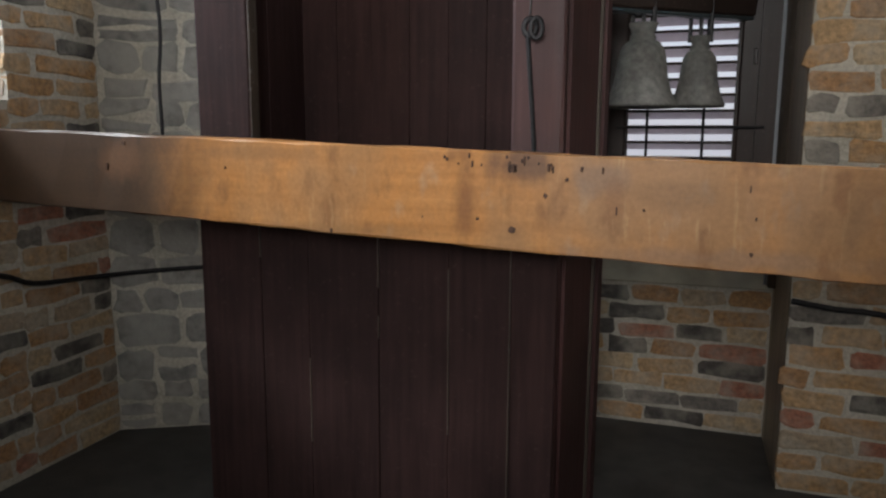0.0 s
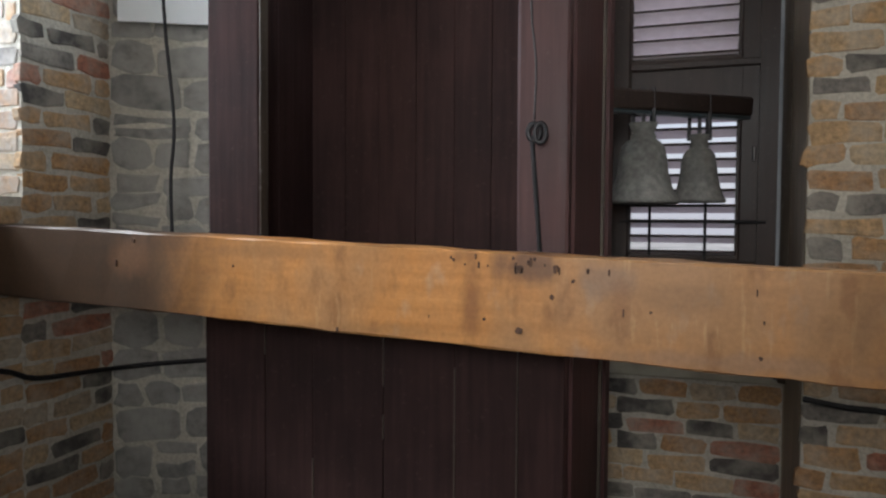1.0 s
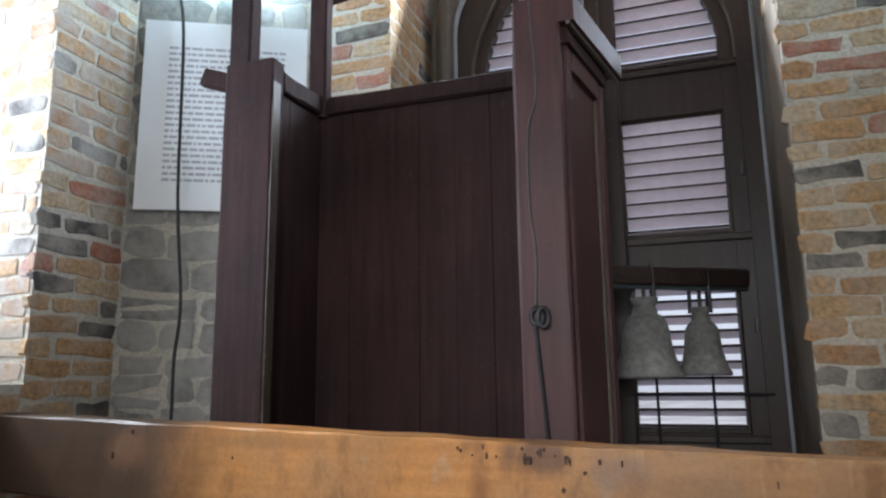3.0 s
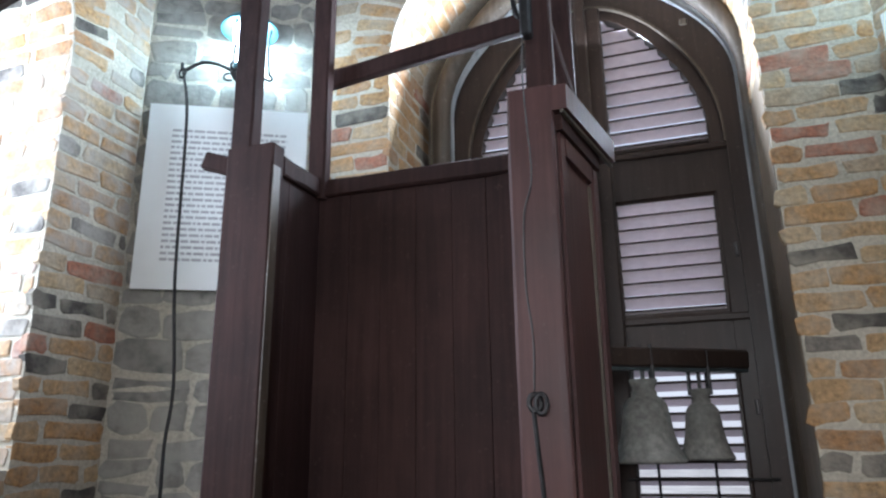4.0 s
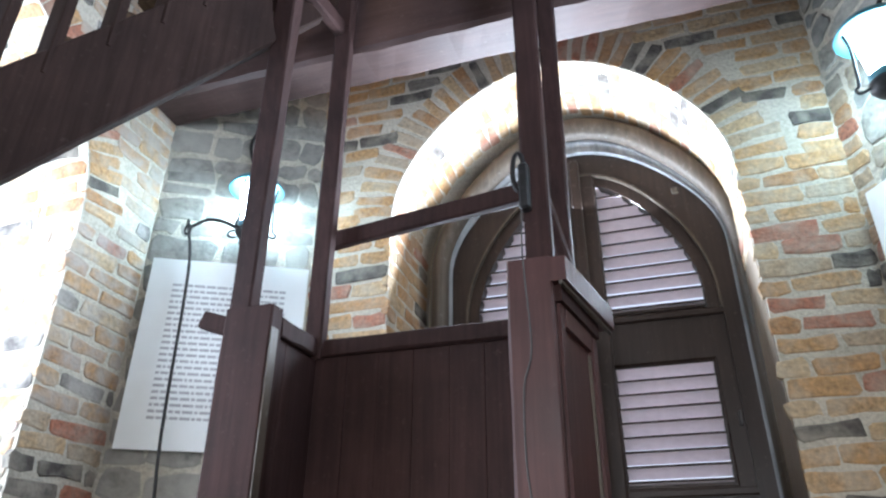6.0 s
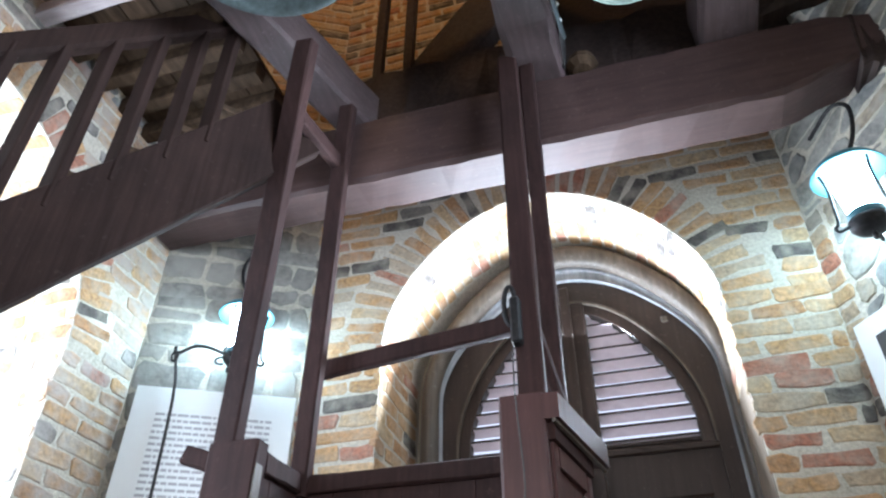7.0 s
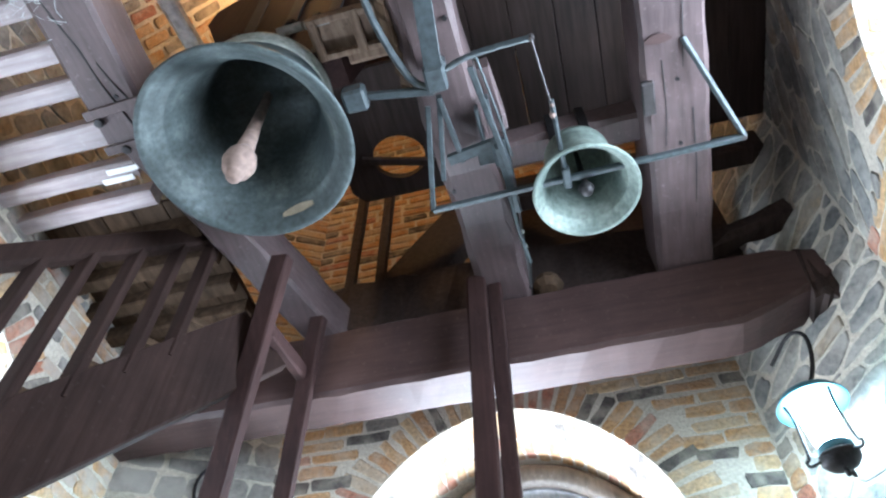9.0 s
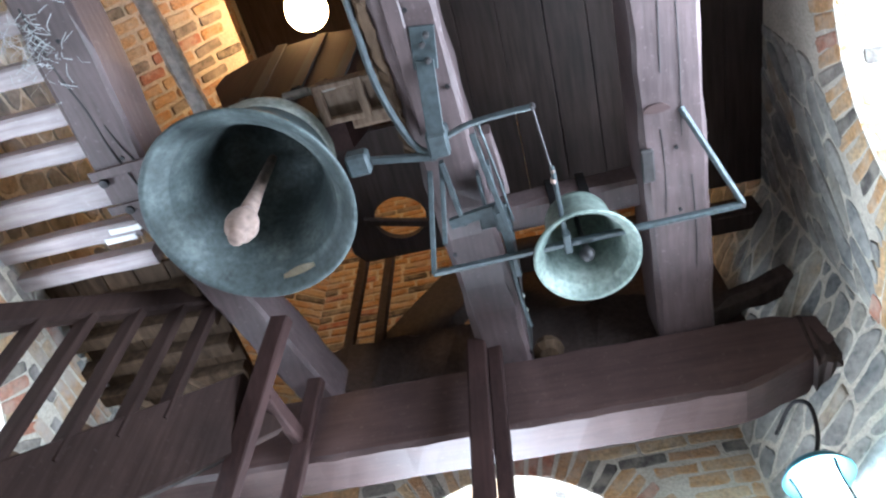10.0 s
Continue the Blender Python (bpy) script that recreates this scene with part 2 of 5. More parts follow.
m_bell = patina("green_grey_bronze", (0.032, 0.043, 0.043), (0.062, 0.080, 0.080), (0.125, 0.150, 0.145))
m_bell_pale = patina("pale_green_bronze", (0.095, 0.125, 0.112), (0.16, 0.20, 0.175), (0.26, 0.30, 0.265))
m_bell_grey = patina("dusty_grey_bronze", (0.10, 0.095, 0.085), (0.16, 0.155, 0.14), (0.24, 0.23, 0.21), 0.8, 0.1)
m_iron = plain("black_iron", (0.022, 0.021, 0.022), 0.55, 0.6, 0.4, 40)
m_blue_iron = plain("blue_grey_painted_iron", (0.046, 0.058, 0.062), 0.5, 0.4, 0.35, 30)
m_rust = plain("rusty_iron", (0.21, 0.15, 0.125), 0.8, 0.2, 0.35, 30)
m_rope = plain("dark_cord", (0.02, 0.018, 0.018), 0.8)
m_wire = plain("dull_wire", (0.07, 0.065, 0.065), 0.5, 0.7)
m_white = plain("white_board", (0.78, 0.80, 0.80), 0.45, 0, 0.03, 6, 0.02)
m_ink = plain("grey_print", (0.40, 0.40, 0.42), 0.7, 0, 0.1)
m_black = plain("black_print", (0.03, 0.03, 0.03), 0.6, 0, 0.1)
m_plaster = plain("stained_plaster", (0.36, 0.33, 0.26), 0.9, 0, 0.3, 5, 0.4)
m_floor = plain("dark_floorboards", (0.045, 0.042, 0.040), 0.6, 0, 0.35, 7, 0.3)
m_enamel = plain("pale_blue_enamel", (0.055, 0.165, 0.21), 0.35, 0, 0.08, 8, 0.05)
m_frame = timber_material("brown_window_wood", (0.019, 0.0115, 0.0090), (0.034, 0.0215, 0.0165), 0.45, (0.15, 0.11, 0.09), 0.3)
m_trim = timber_material("grey_brown_moulding", (0.048, 0.038, 0.029), (0.098, 0.080, 0.063), 0.45, (0.22, 0.21, 0.195), 0.5)


m_jamb = timber_material("brown_jamb_paint", (0.15, 0.118, 0.088), (0.28, 0.225, 0.17), 0.4, (0.30, 0.28, 0.25), 0.5)
# pale bluish base colour paints in the light reflected along the hollow moulding
m_trim_gloss = timber_material("worn_moulding_painted_sheen", (0.27, 0.29, 0.31), (0.44, 0.46, 0.49), 0.25, (0.25, 0.22, 0.19), 0.5)


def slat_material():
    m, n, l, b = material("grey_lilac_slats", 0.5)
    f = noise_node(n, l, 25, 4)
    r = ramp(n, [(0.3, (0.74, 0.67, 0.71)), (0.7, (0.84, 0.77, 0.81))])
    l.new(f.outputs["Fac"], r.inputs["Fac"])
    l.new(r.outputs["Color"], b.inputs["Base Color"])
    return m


m_slat = slat_material()


def glow(name, colour, strength):
    m, n, l, b = material(name, 0.4)
    b.inputs["Base Color"].default_value = (*colour, 1)
    b.inputs["Emission Color"].default_value = (*colour, 1)
    b.inputs["Emission Strength"].default_value = strength
    return m


m_lamp = glow("cool_white_lamp", (0.72, 0.95, 1.0), 46)
m_lamp_warm = glow("warm_lamp", (1.0, 0.52, 0.18), 45)

# ---------------------------------------------------------------- helpers for meshes
rng = random.Random(7)


def finish(name, bm, mat, parent=None, label="", smooth=False):
    me = bpy.data.meshes.new(name)
    bmesh.ops.recalc_face_normals(bm, faces=bm.faces)
    if smooth:
        for f_ in bm.faces:
            f_.smooth = True
    bm.to_mesh(me)
    bm.free()
    me.materials.append(mat)
    ob = new(name, me)
    if parent:
        ob.parent = parent
    if label:
        tagged(ob, label)
    return ob


def part(name, bm, mat, parent, label="", smooth=False):
    return finish(name, bm, mat, parent, label, smooth)


def thing(name, label, category, group="", kind="", at=(0, 0, 0)):
    ob = new(name)
    ob.empty_display_size = 0.05
    ob.location = at
    return tagged(ob, label, category, group, kind)


def slab(lo, hi, bevel=0.004, bm=None):
    """A box from corner to corner with softened edges."""
    bm = bm or bmesh.new()
    geo = bmesh.ops.create_cube(bm, size=1)["verts"]
    for v in geo:
        v.co = Vector([lo[k] + (v.co[k] + 0.5) * (hi[k] - lo[k]) for k in range(3)])
    if bevel:
        edges = list({e for v in geo for e in v.link_edges})
        bmesh.ops.bevel(bm, geom=edges, offset=bevel, segments=1, affect="EDGES")
    return bm


def timber(p0, p1, w, h, up=(0, 0, 1), rings=8, wob=0.003, bevel=0.008, bm=None, seed=0):
    """A sawn timber from p0 to p1 (centre line), w across and h along up, a little uneven."""
    bm = bm or bmesh.new()
    rr = random.Random(seed + 11)
    p0, p1 = Vector(p0), Vector(p1)
    ax = (p1 - p0).normalized()
    side = ax.cross(Vector(up))
    if side.length < 1e-4:
        side = ax.cross(Vector((0, 1, 0)))
    side.normalize()
    upv = side.cross(ax).normalized()
    a, c = w / 2, h / 2
    section = [(-a + bevel, -c), (a - bevel, -c), (a, -c + bevel), (a, c - bevel), (a - bevel, c), (-a + bevel, c), (-a, c - bevel), (-a, -c + bevel)]
    loops = []
    for k in range(rings + 1):
        o = p0.lerp(p1, k / rings)
        loops.append([bm.verts.new(o + side * (s + rr.uniform(-wob, wob)) + upv * (u + rr.uniform(-wob, wob))) for s, u in section])
    for la, lb in zip(loops, loops[1:]):
        for k in range(8):
            bm.faces.new((la[k], la[(k + 1) % 8], lb[(k + 1) % 8], lb[k]))
    bm.faces.new(loops[0])
    bm.faces.new(loops[-1])
    return bm


def lathe(profile, segs=48, bm=None, centre=(0, 0, 0)):
    bm = bm or bmesh.new()
    c = Vector(centre)
    rings = []
    for r_, z_ in profile:
        if r_ < 1e-5:
            rings.append([bm.verts.new(c + Vector((0, 0, z_)))])
        else:
            rings.append([bm.verts.new(c + Vector((r_ * math.cos(2 * math.pi * k / segs), r_ * math.sin(2 * math.pi * k / segs), z_))) for k in range(segs)])
    for ra, rb in zip(rings, rings[1:]):
        for k in range(segs):
            j = (k + 1) % segs
            if len(ra) == 1 and len(rb) == 1:
                continue
            if len(ra) == 1:
                bm.faces.new((ra[0], rb[j], rb[k]))
            elif len(rb) == 1:
                bm.faces.new((ra[k], ra[j], rb[0]))
            else:
                bm.faces.new((ra[k], ra[j], rb[j], rb[k]))
    return bm


def tube(points, radius, segs=8, bm=None, smooth_steps=4):
    """A round bar or cord along points, rounded at the bends."""
    bm = bm or bmesh.new()
    pts = [Vector(p) for p in points]
    if smooth_steps and len(pts) > 2:
        ext = [2 * pts[0] - pts[1]] + pts + [2 * pts[-1] - pts[-2]]
        fine = []
        for a, p, q, d in zip(ext, ext[1:], ext[2:], ext[3:]):
            for k in range(smooth_steps):
                t = k / smooth_steps
                fine.append(0.5 * (2 * p + (q - a) * t + (2 * a - 5 * p + 4 * q - d) * t * t + (3 * p - a - 3 * q + d) * t**3))
        pts = fine + [pts[-1]]
    prev = None
    side = None
    for k, p in enumerate(pts):
        ax = (pts[min(k + 1, len(pts) - 1)] - pts[max(k - 1, 0)]).normalized()
        if side is None:
            side = ax.orthogonal().normalized()
        side = (side - ax * side.dot(ax)).normalized()
        other = ax.cross(side)
        ring = [bm.verts.new(p + radius * (math.cos(2 * math.pi * j / segs) * side + math.sin(2 * math.pi * j / segs) * other)) for j in range(segs)]
        if prev:
            for j in range(segs):
                bm.faces.new((prev[j], prev[(j + 1) % segs], ring[(j + 1) % segs], ring[j]))
        else:
            bm.faces.new(ring)
        prev = ring
    bm.faces.new(prev)
    return bm


def prism(outline, place, depth, bm=None):
    """A flat outline (u, v) laid by place(u, v, w) and given depth along w."""
    bm = bm or bmesh.new()
    a = [bm.verts.new(place(u, v, 0)) for u, v in outline]
    b_ = [bm.verts.new(place(u, v, depth)) for u, v in outline]
    bm.faces.new(a)
    bm.faces.new(b_)
    for k in range(len(a)):
        j = (k + 1) % len(a)
        bm.faces.new((a[k], a[j], b_[j], b_[k]))
    return bm

# ---------------------------------------------------------------- the tower's shell
# Plan: x east, y north. Each wall is a vertical plane given by an origin, a direction along it (u) and its inward normal.
WALL_TOP = 9.4
N_Y, W_X, E_X, S_Y = 3.0, -2.52, 1.42, -1.35
OPEN_L, OPEN_R, SPRING = -1.31, 0.44, 3.58
PINCH = 0.045  # the old arch is a little pointed at its haunches
ARC_C, ARC_R = (OPEN_L + OPEN_R) / 2, (OPEN_R - OPEN_L) / 2
NW_A, NW_B = Vector((W_X, 2.60, 0)), Vector((-1.76, N_Y, 0))
NE_A, NE_B = Vector((0.90, N_Y, 0)), Vector((E_X, 2.15, 0))


class Plane:
    """A wall face: origin at the floor, u along it, w out of it into the room."""

    def __init__(self, a, b):
        self.a, self.b = Vector(a), Vector(b)
        self.u = (self.b - self.a).normalized()
        self.w = Vector((0, 0, 1)).cross(self.u) * -1
        self.length = (self.b - self.a).length

    def at(self, u, z, w=0.0):
        return self.a + self.u * u + Vector((0, 0, z)) + self.w * w

    def matrix(self, u, z, w=0.0, roll=0.0):
        m = Matrix.Identity(4)
        m.col[0][:3], m.col[1][:3], m.col[2][:3] = self.u, -self.w, (0, 0, 1)
        m.col[3][:3] = self.at(u, z, w)
        return m @ Matrix.Rotation(roll, 4, "Y")


def pinched(a, pinch):
    """How far an arch of slightly pointed form falls short of the half circle at the angle a."""
    return 1.0 - pinch * math.sin(2 * a) ** 2


def wall_with_arch(name, plane, u0, u1, sill, spring, thick, label, mat=None, seg=28, top=None, pinch=0.0):
    """A wall of real thickness with an arched opening from sill to crown right through it."""
    top = top or WALL_TOP
    rad, mid = (u1 - u0) / 2, (u0 + u1) / 2
    bm = bmesh.new()
    L = plane.length
    arc = [(mid - rad * math.cos(a) * pinched(a, pinch), spring + rad * math.sin(a) * pinched(a, pinch)) for a in [math.pi * k / seg for k in range(seg + 1)]]

    def panel(outline):
        prism(outline, lambda u, v, w: plane.at(u, v, -w), thick, bm)

    if u0 > 0.001:
        panel([(0, 0), (u0, 0), (u0, top), (0, top)])
    if u1 < L - 0.001:
        panel([(u1, 0), (L, 0), (L, top), (u1, top)])
    if sill > 0.01:
        panel([(u0, 0), (u1, 0), (u1, sill), (u0, sill)])
    for (ua, va), (ub, vb) in zip(arc, arc[1:]):
        panel([(ua, va), (ub, vb), (ub, top), (ua, top)])
    ob = finish(name, bm, mat or m_mortar)
    return tagged(ob, label, "wall", kind="structure")


def wall_plain(name, plane, thick, label, mat=None, top=None):
    bm = prism([(0, 0), (plane.length, 0), (plane.length, top or WALL_TOP), (0, top or WALL_TOP)], lambda u, v, w: plane.at(u, v, -w), thick)
    return tagged(finish(name, bm, mat or m_mortar), label, "wall", kind="structure")


north = Plane((NW_B.x, N_Y, 0), (NE_A.x, N_Y, 0))
west = Plane((W_X, S_Y, 0), (W_X, NW_A.y, 0))
east = Plane((E_X, NE_B.y, 0), (E_X, S_Y, 0))
south = Plane((E_X, S_Y, 0), (W_X, S_Y, 0))
nwest = Plane(NW_A, NW_B)
neast = Plane(NE_A, NE_B)
W_J0, W_J1, W_SILL = 0.28, 2.14, 1.55
E_J0, E_J1, E_SPRING = 1.54, -0.36, 3.96
E_MID, E_RAD = NE_B.y - (E_J0 + E_J1) / 2, (E_J0 - E_J1) / 2

wall_north = wall_with_arch("wall_north", north, OPEN_L - north.a.x, OPEN_R - north.a.x, 0.0, SPRING, 1.0, "old ochre brick wall with a deep round-arched window recess", pinch=PINCH)
wall_west = wall_with_arch("wall_west", west, W_J0 - S_Y, W_J1 - S_Y, W_SILL, 3.35, 0.85, "rough brick wall with a bright arched window opening")
wall_east = wall_with_arch("wall_east", east, NE_B.y - E_J0, NE_B.y - E_J1, 2.6, E_SPRING, 0.85, "brick and rubble wall with a bright arched opening")
wall_south = wall_with_arch("wall_south", south, 1.1, 2.7, 0.9, 3.3, 0.85, "plain brick wall, unseen, with an assumed arched opening")
wall_nwest = wall_plain("wall_northwest", nwest, 0.5, "grey rubble stone corner wall of the tower")
wall_neast = wall_plain("wall_northeast", neast, 0.5, "grey rubble stone corner wall of the tower")

floor = tagged(finish("floor", slab((-4.5, -3.2, -0.12), (3.6, 5.2, 0.0), 0), m_floor), "dark worn wooden floor of the bell chamber", "floor", kind="structure")
roof = tagged(finish("ceiling", slab((-4.5, -3.2, WALL_TOP), (3.6, 5.2, WALL_TOP + 0.2), 0), m_dark), "dark boarded ceiling high above the bells", "ceiling", kind="structure")
ground = bpy.data.meshes.new("ground")
ground.from_pydata([(-900, -900, -14), (900, -900, -14), (900, 900, -14), (-900, 900, -14)], [], [(0, 1, 2, 3)])
ground.materials.append(plain("far_ground", (0.42, 0.405, 0.375), 0.9, 0, 0.3, 0.05))
tagged(new("ground", ground), "pale town ground far below the tower", "ground", kind="structure")

# apron wall of the recess, under the window
AP_Y, AP_TOP = 3.54, 0.80
apron = tagged(finish("wall_apron", slab((OPEN_L - 0.02, AP_Y, 0.0), (OPEN_R + 0.02, AP_Y + 0.3, 1.12), 0), m_mortar), "brick apron wall under the shuttered window", "wall", kind="structure")
part("plaster_band", slab((OPEN_L, AP_Y - 0.015, AP_TOP - 0.08), (OPEN_R, AP_Y + 0.05, 1.14), 0.006), m_plaster, apron, "stained grey-green plaster band")

# ---------------------------------------------------------------- the shuttered window in the north recess
WIN_Y = 3.55
CX, CZ = -0.365, 3.42
window = thing("window_1", "dark brown arched window with louvred shutters and iron bars", "window", kind="structure", at=(0, 0, 0))


def arch_points(cx, cz, half, rise, pinch, seg, foot):
    """A slightly pointed arch of given half width and rise, carried straight down to foot."""
    pts = []
    for k in range(seg + 1):
        a = math.pi * k / seg
        pts.append((cx + half * math.cos(a) * pinched(a, pinch), cz + rise * math.sin(a) * pinched(a, pinch)))
    return [(pts[0][0], foot)] + pts + [(pts[-1][0], foot)]


def arc_band(outer, inner, y0, y1, foot, round_face=0.0, seg=36):
    """A band between two arches (cx, cz, half, rise, pinch), from y0 to y1; round_face swells its front."""
    bm = bmesh.new()
    vs = []
    for (ox, oz), (ix, iz) in zip(arch_points(*outer, seg, foot), arch_points(*inner, seg, foot)):
        ring = [(ox, y1, oz), (ox, y0, oz)]
        if round_face:
            ring += [(ox + (ix - ox) * f_, y0 - round_face * math.sin(math.pi * f_), oz + (iz - oz) * f_) for f_ in (0.2, 0.4, 0.6, 0.8)]
        vs.append([bm.verts.new(p) for p in ring + [(ix, y0, iz), (ix, y1, iz)]])
    n_ = len(vs[0])
    for a, b_ in zip(vs, vs[1:]):
        for k in range(n_):
            bm.faces.new((a[k], a[(k + 1) % n_], b_[(k + 1) % n_], b_[k]))
    bm.faces.new(vs[0])
    bm.faces.new(vs[-1])
    return bm


A_OUT, A_SHEEN, A_SHEEN_IN = (CX, 3.46, 0.865, 0.93, 0.055), (CX, 3.46, 0.772, 0.80, 0.07), (CX, 3.46, 0.760, 0.71, 0.06)
A_BEAD, A_BEAD_IN = (CX, 3.17, 0.68, 0.865, 0.045), (CX, 3.17, 0.668, 0.85, 0.045)
A_LOUVRE = (CX, 3.14, 0.612, 0.83, 0.06)
part("moulding", arc_band(A_OUT, A_SHEEN, WIN_Y - 0.10, WIN_Y + 0.12, 0.75, 0.03), m_trim, window, "grey-brown arched moulding with worn paint", True)
part("moulding", arc_band(A_SHEEN, A_SHEEN_IN, WIN_Y - 0.05, WIN_Y + 0.12, 0.75, -0.02), m_trim_gloss, window, "hollow arched moulding, worn, with its sheen put into the colour", True)
part("frame", arc_band(A_SHEEN_IN, A_BEAD, WIN_Y - 0.02, WIN_Y + 0.09, 0.95), m_frame, window)
part("bead", arc_band(A_BEAD, A_BEAD_IN, WIN_Y - 0.026, WIN_Y + 0.05, 3.1), m_trim, window, "thin pale bead round the arched louvres")
part("inner_frame", arc_band(A_BEAD_IN, A_LOUVRE, WIN_Y - 0.002, WIN_Y + 0.07, 3.1), m_frame, window)
part("mullion", slab((-0.46, WIN_Y - 0.028, 0.95), (-0.258, WIN_Y + 0.09, 4.02), 0.01), m_frame, window)
part("astragal", slab((-0.395, WIN_Y - 0.05, 0.95), (-0.335, WIN_Y - 0.026, 4.12), 0.008), m_frame, window)
for lo, hi in ((2.84, 3.12), (1.99, 2.24), (1.05, 1.30)):
    part("rail", slab((-1.12, WIN_Y + 0.004, lo), (0.40, WIN_Y + 0.085, hi), 0.01), m_frame, window)
    part("rail_moulding", slab((-1.10, WIN_Y - 0.016, hi - 0.05), (0.36, WIN_Y + 0.006, hi - 0.015), 0.006), m_frame, window)
for x0, x1 in ((0.235, 0.40), (-1.16, -0.97)):
    part("stile", slab((x0, WIN_Y + 0.002, 0.95), (x1, WIN_Y + 0.08, 3.3), 0.008), m_frame, window)


ARCH_TILT, MID_TILT, LOW_TILT = 8, 23, 17


def slat_mesh(x0, x1, depth=0.105, thick=0.014, tilt=18.0):
    bm = slab((x0, 0, -thick / 2), (x1, depth, thick / 2), 0.003)
    bmesh.ops.rotate(bm, verts=bm.verts, cent=(0, 0, 0), matrix=Matrix.Rotation(radians(-tilt), 3, "X"))
    return bm


def slats(x0, x1, z0, z1, pitch, arch=False, tilt=18.0):
    bm = slab((x0, WIN_Y + 0.012, z0 - 0.004), (x1, WIN_Y + 0.075, z0 + 0.012), 0.002)
    if not arch:
        slab((x0, WIN_Y + 0.013, z0 + 0.012), (x0 + 0.012, WIN_Y + 0.074, z1), 0.002, bm)
        slab((x1 - 0.012, WIN_Y + 0.013, z0 + 0.012), (x1, WIN_Y + 0.074, z1), 0.002, bm)
    leaf = part("shutter", bm, m_frame, window, "dark frame of a louvred shutter")
    z = z0 + pitch * 0.4
    while z < z1:
        xa, xb = x0, x1
        if arch:
            rise = min(max((z - A_LOUVRE[1]) / A_LOUVRE[3], 0.0), 0.95)
            reach = A_LOUVRE[2] * math.sqrt(1 - rise * rise) + 0.07
            if x0 > CX:
                xb = min(x1, CX + reach)
            else:
                xa = max(x0, CX - reach)
        if xb - xa > 0.03:
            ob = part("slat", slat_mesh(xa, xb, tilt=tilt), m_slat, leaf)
            # room-facing edges take the dark frame material to stand for their shade
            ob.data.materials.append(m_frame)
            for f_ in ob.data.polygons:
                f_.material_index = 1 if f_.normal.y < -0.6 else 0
            ob.location = (0, WIN_Y + 0.015, z)
        z += pitch


slats(-0.258, 0.29, 3.13, 4.20, 0.079, True, ARCH_TILT)
slats(-1.01, -0.46, 3.13, 4.20, 0.079, True, ARCH_TILT)
for x0, x1 in ((-0.265, 0.236), (-0.97, -0.455)):
    slats(x0, x1, 2.24, 2.84, 0.071, False, MID_TILT)
    slats(x0, x1, 1.30, 1.99, 0.073, False, LOW_TILT)
for x in (-0.16, 0.09):
    part("iron_bar", tube([(x, WIN_Y - 0.03, 1.1), (x, WIN_Y - 0.03, 2.0)], 0.007, 6, smooth_steps=0), m_iron, window, "thin black iron bar")
part("iron_bar", tube([(-0.3, WIN_Y - 0.03, 1.47), (0.35, WIN_Y - 0.03, 1.47)], 0.007, 6, smooth_steps=0), m_iron, window, "thin black iron bar")
for z in (2.5, 1.75):
    part("catch", slab((0.29, WIN_Y - 0.02, z), (0.305, WIN_Y + 0.01, z + 0.07), 0.004), m_wire, window, "small worn metal catch")
part("hinge", slab((0.16, WIN_Y - 0.03, 3.80), (0.20, WIN_Y + 0.0, 3.84), 0.006), m_trim, window)
part("jamb_lining", slab((OPEN_R - 0.004, N_Y + 0.015, 0.0), (OPEN_R + 0.03, WIN_Y - 0.09, 3.22), 0.006), m_jamb, window, "smooth grey-brown jamb lining")
# masonry that closes the recess round the window frame
rear = Plane((-1.75, WIN_Y + 0.10, 0), (0.74, WIN_Y + 0.10, 0))
wall_with_arch("wall_recess", rear, CX - 0.80 + 1.75, CX + 0.80 + 1.75, 0.0, CZ, 0.3, "plastered masonry round the window frame", m_plaster)

# ---------------------------------------------------------------- the two small bells on their oblique bar
BAR_A, BAR_B = Vector((-0.325, 3.05, 1.987)), Vector((0.43, 3.727, 2.006))
bar = thing("bell_bar", "dark timber bar with a flat blue-grey iron underneath", "beam")
part("timber_bar", timber(BAR_A, BAR_B, 0.07, 0.085), m_frame, bar)
part("iron_flat", timber(BAR_A - Vector((0, 0, 0.052)), BAR_B - Vector((0, 0, 0.052)), 0.06, 0.014, bevel=0.003), m_blue_iron, bar, "flat blue-grey iron")


def small_bell(name, label, r, h, at, mat, hang):
    """A bell with its lip, waist, shoulder and crown loops; at is the middle of its mouth."""
    ob = thing(name, label, "bell", group="small bells under the window bar", at=at)
    prof = [(r * 0.86, 0.012), (r * 0.97, 0.0), (r, 0.012), (r * 0.93, h * 0.10), (r * 0.80, h * 0.25), (r * 0.70, h * 0.45), (r * 0.64, h * 0.70), (r * 0.58, h * 0.84),
            (r * 0.45, h * 0.93), (r * 0.34, h * 0.96), (r * 0.36, h * 1.0), (r * 0.30, h * 1.06), (r * 0.40, h * 1.20), (0.0, h * 1.22)]
    inner = [(0.0, h * 0.88), (r * 0.48, h * 0.82), (r * 0.6, h * 0.45), (r * 0.74, h * 0.2), (r * 0.86, 0.012)]
    part("bell_body", lathe(inner + prof[1:], 40), mat, ob, smooth=True)
    for dx in (-0.045, 0.0, 0.045):
        part("hanger", timber((dx, 0, h * 1.1), (dx * 0.9, 0, hang), 0.017, 0.02, (0, 1, 0), 2, 0.001, 0.003), m_iron, ob, "flat black iron strap")
    part("clapper", tube([(0, 0, h * 0.85), (0, 0, 0.02)], 0.01, 8, smooth_steps=0), m_iron, ob)
    return ob


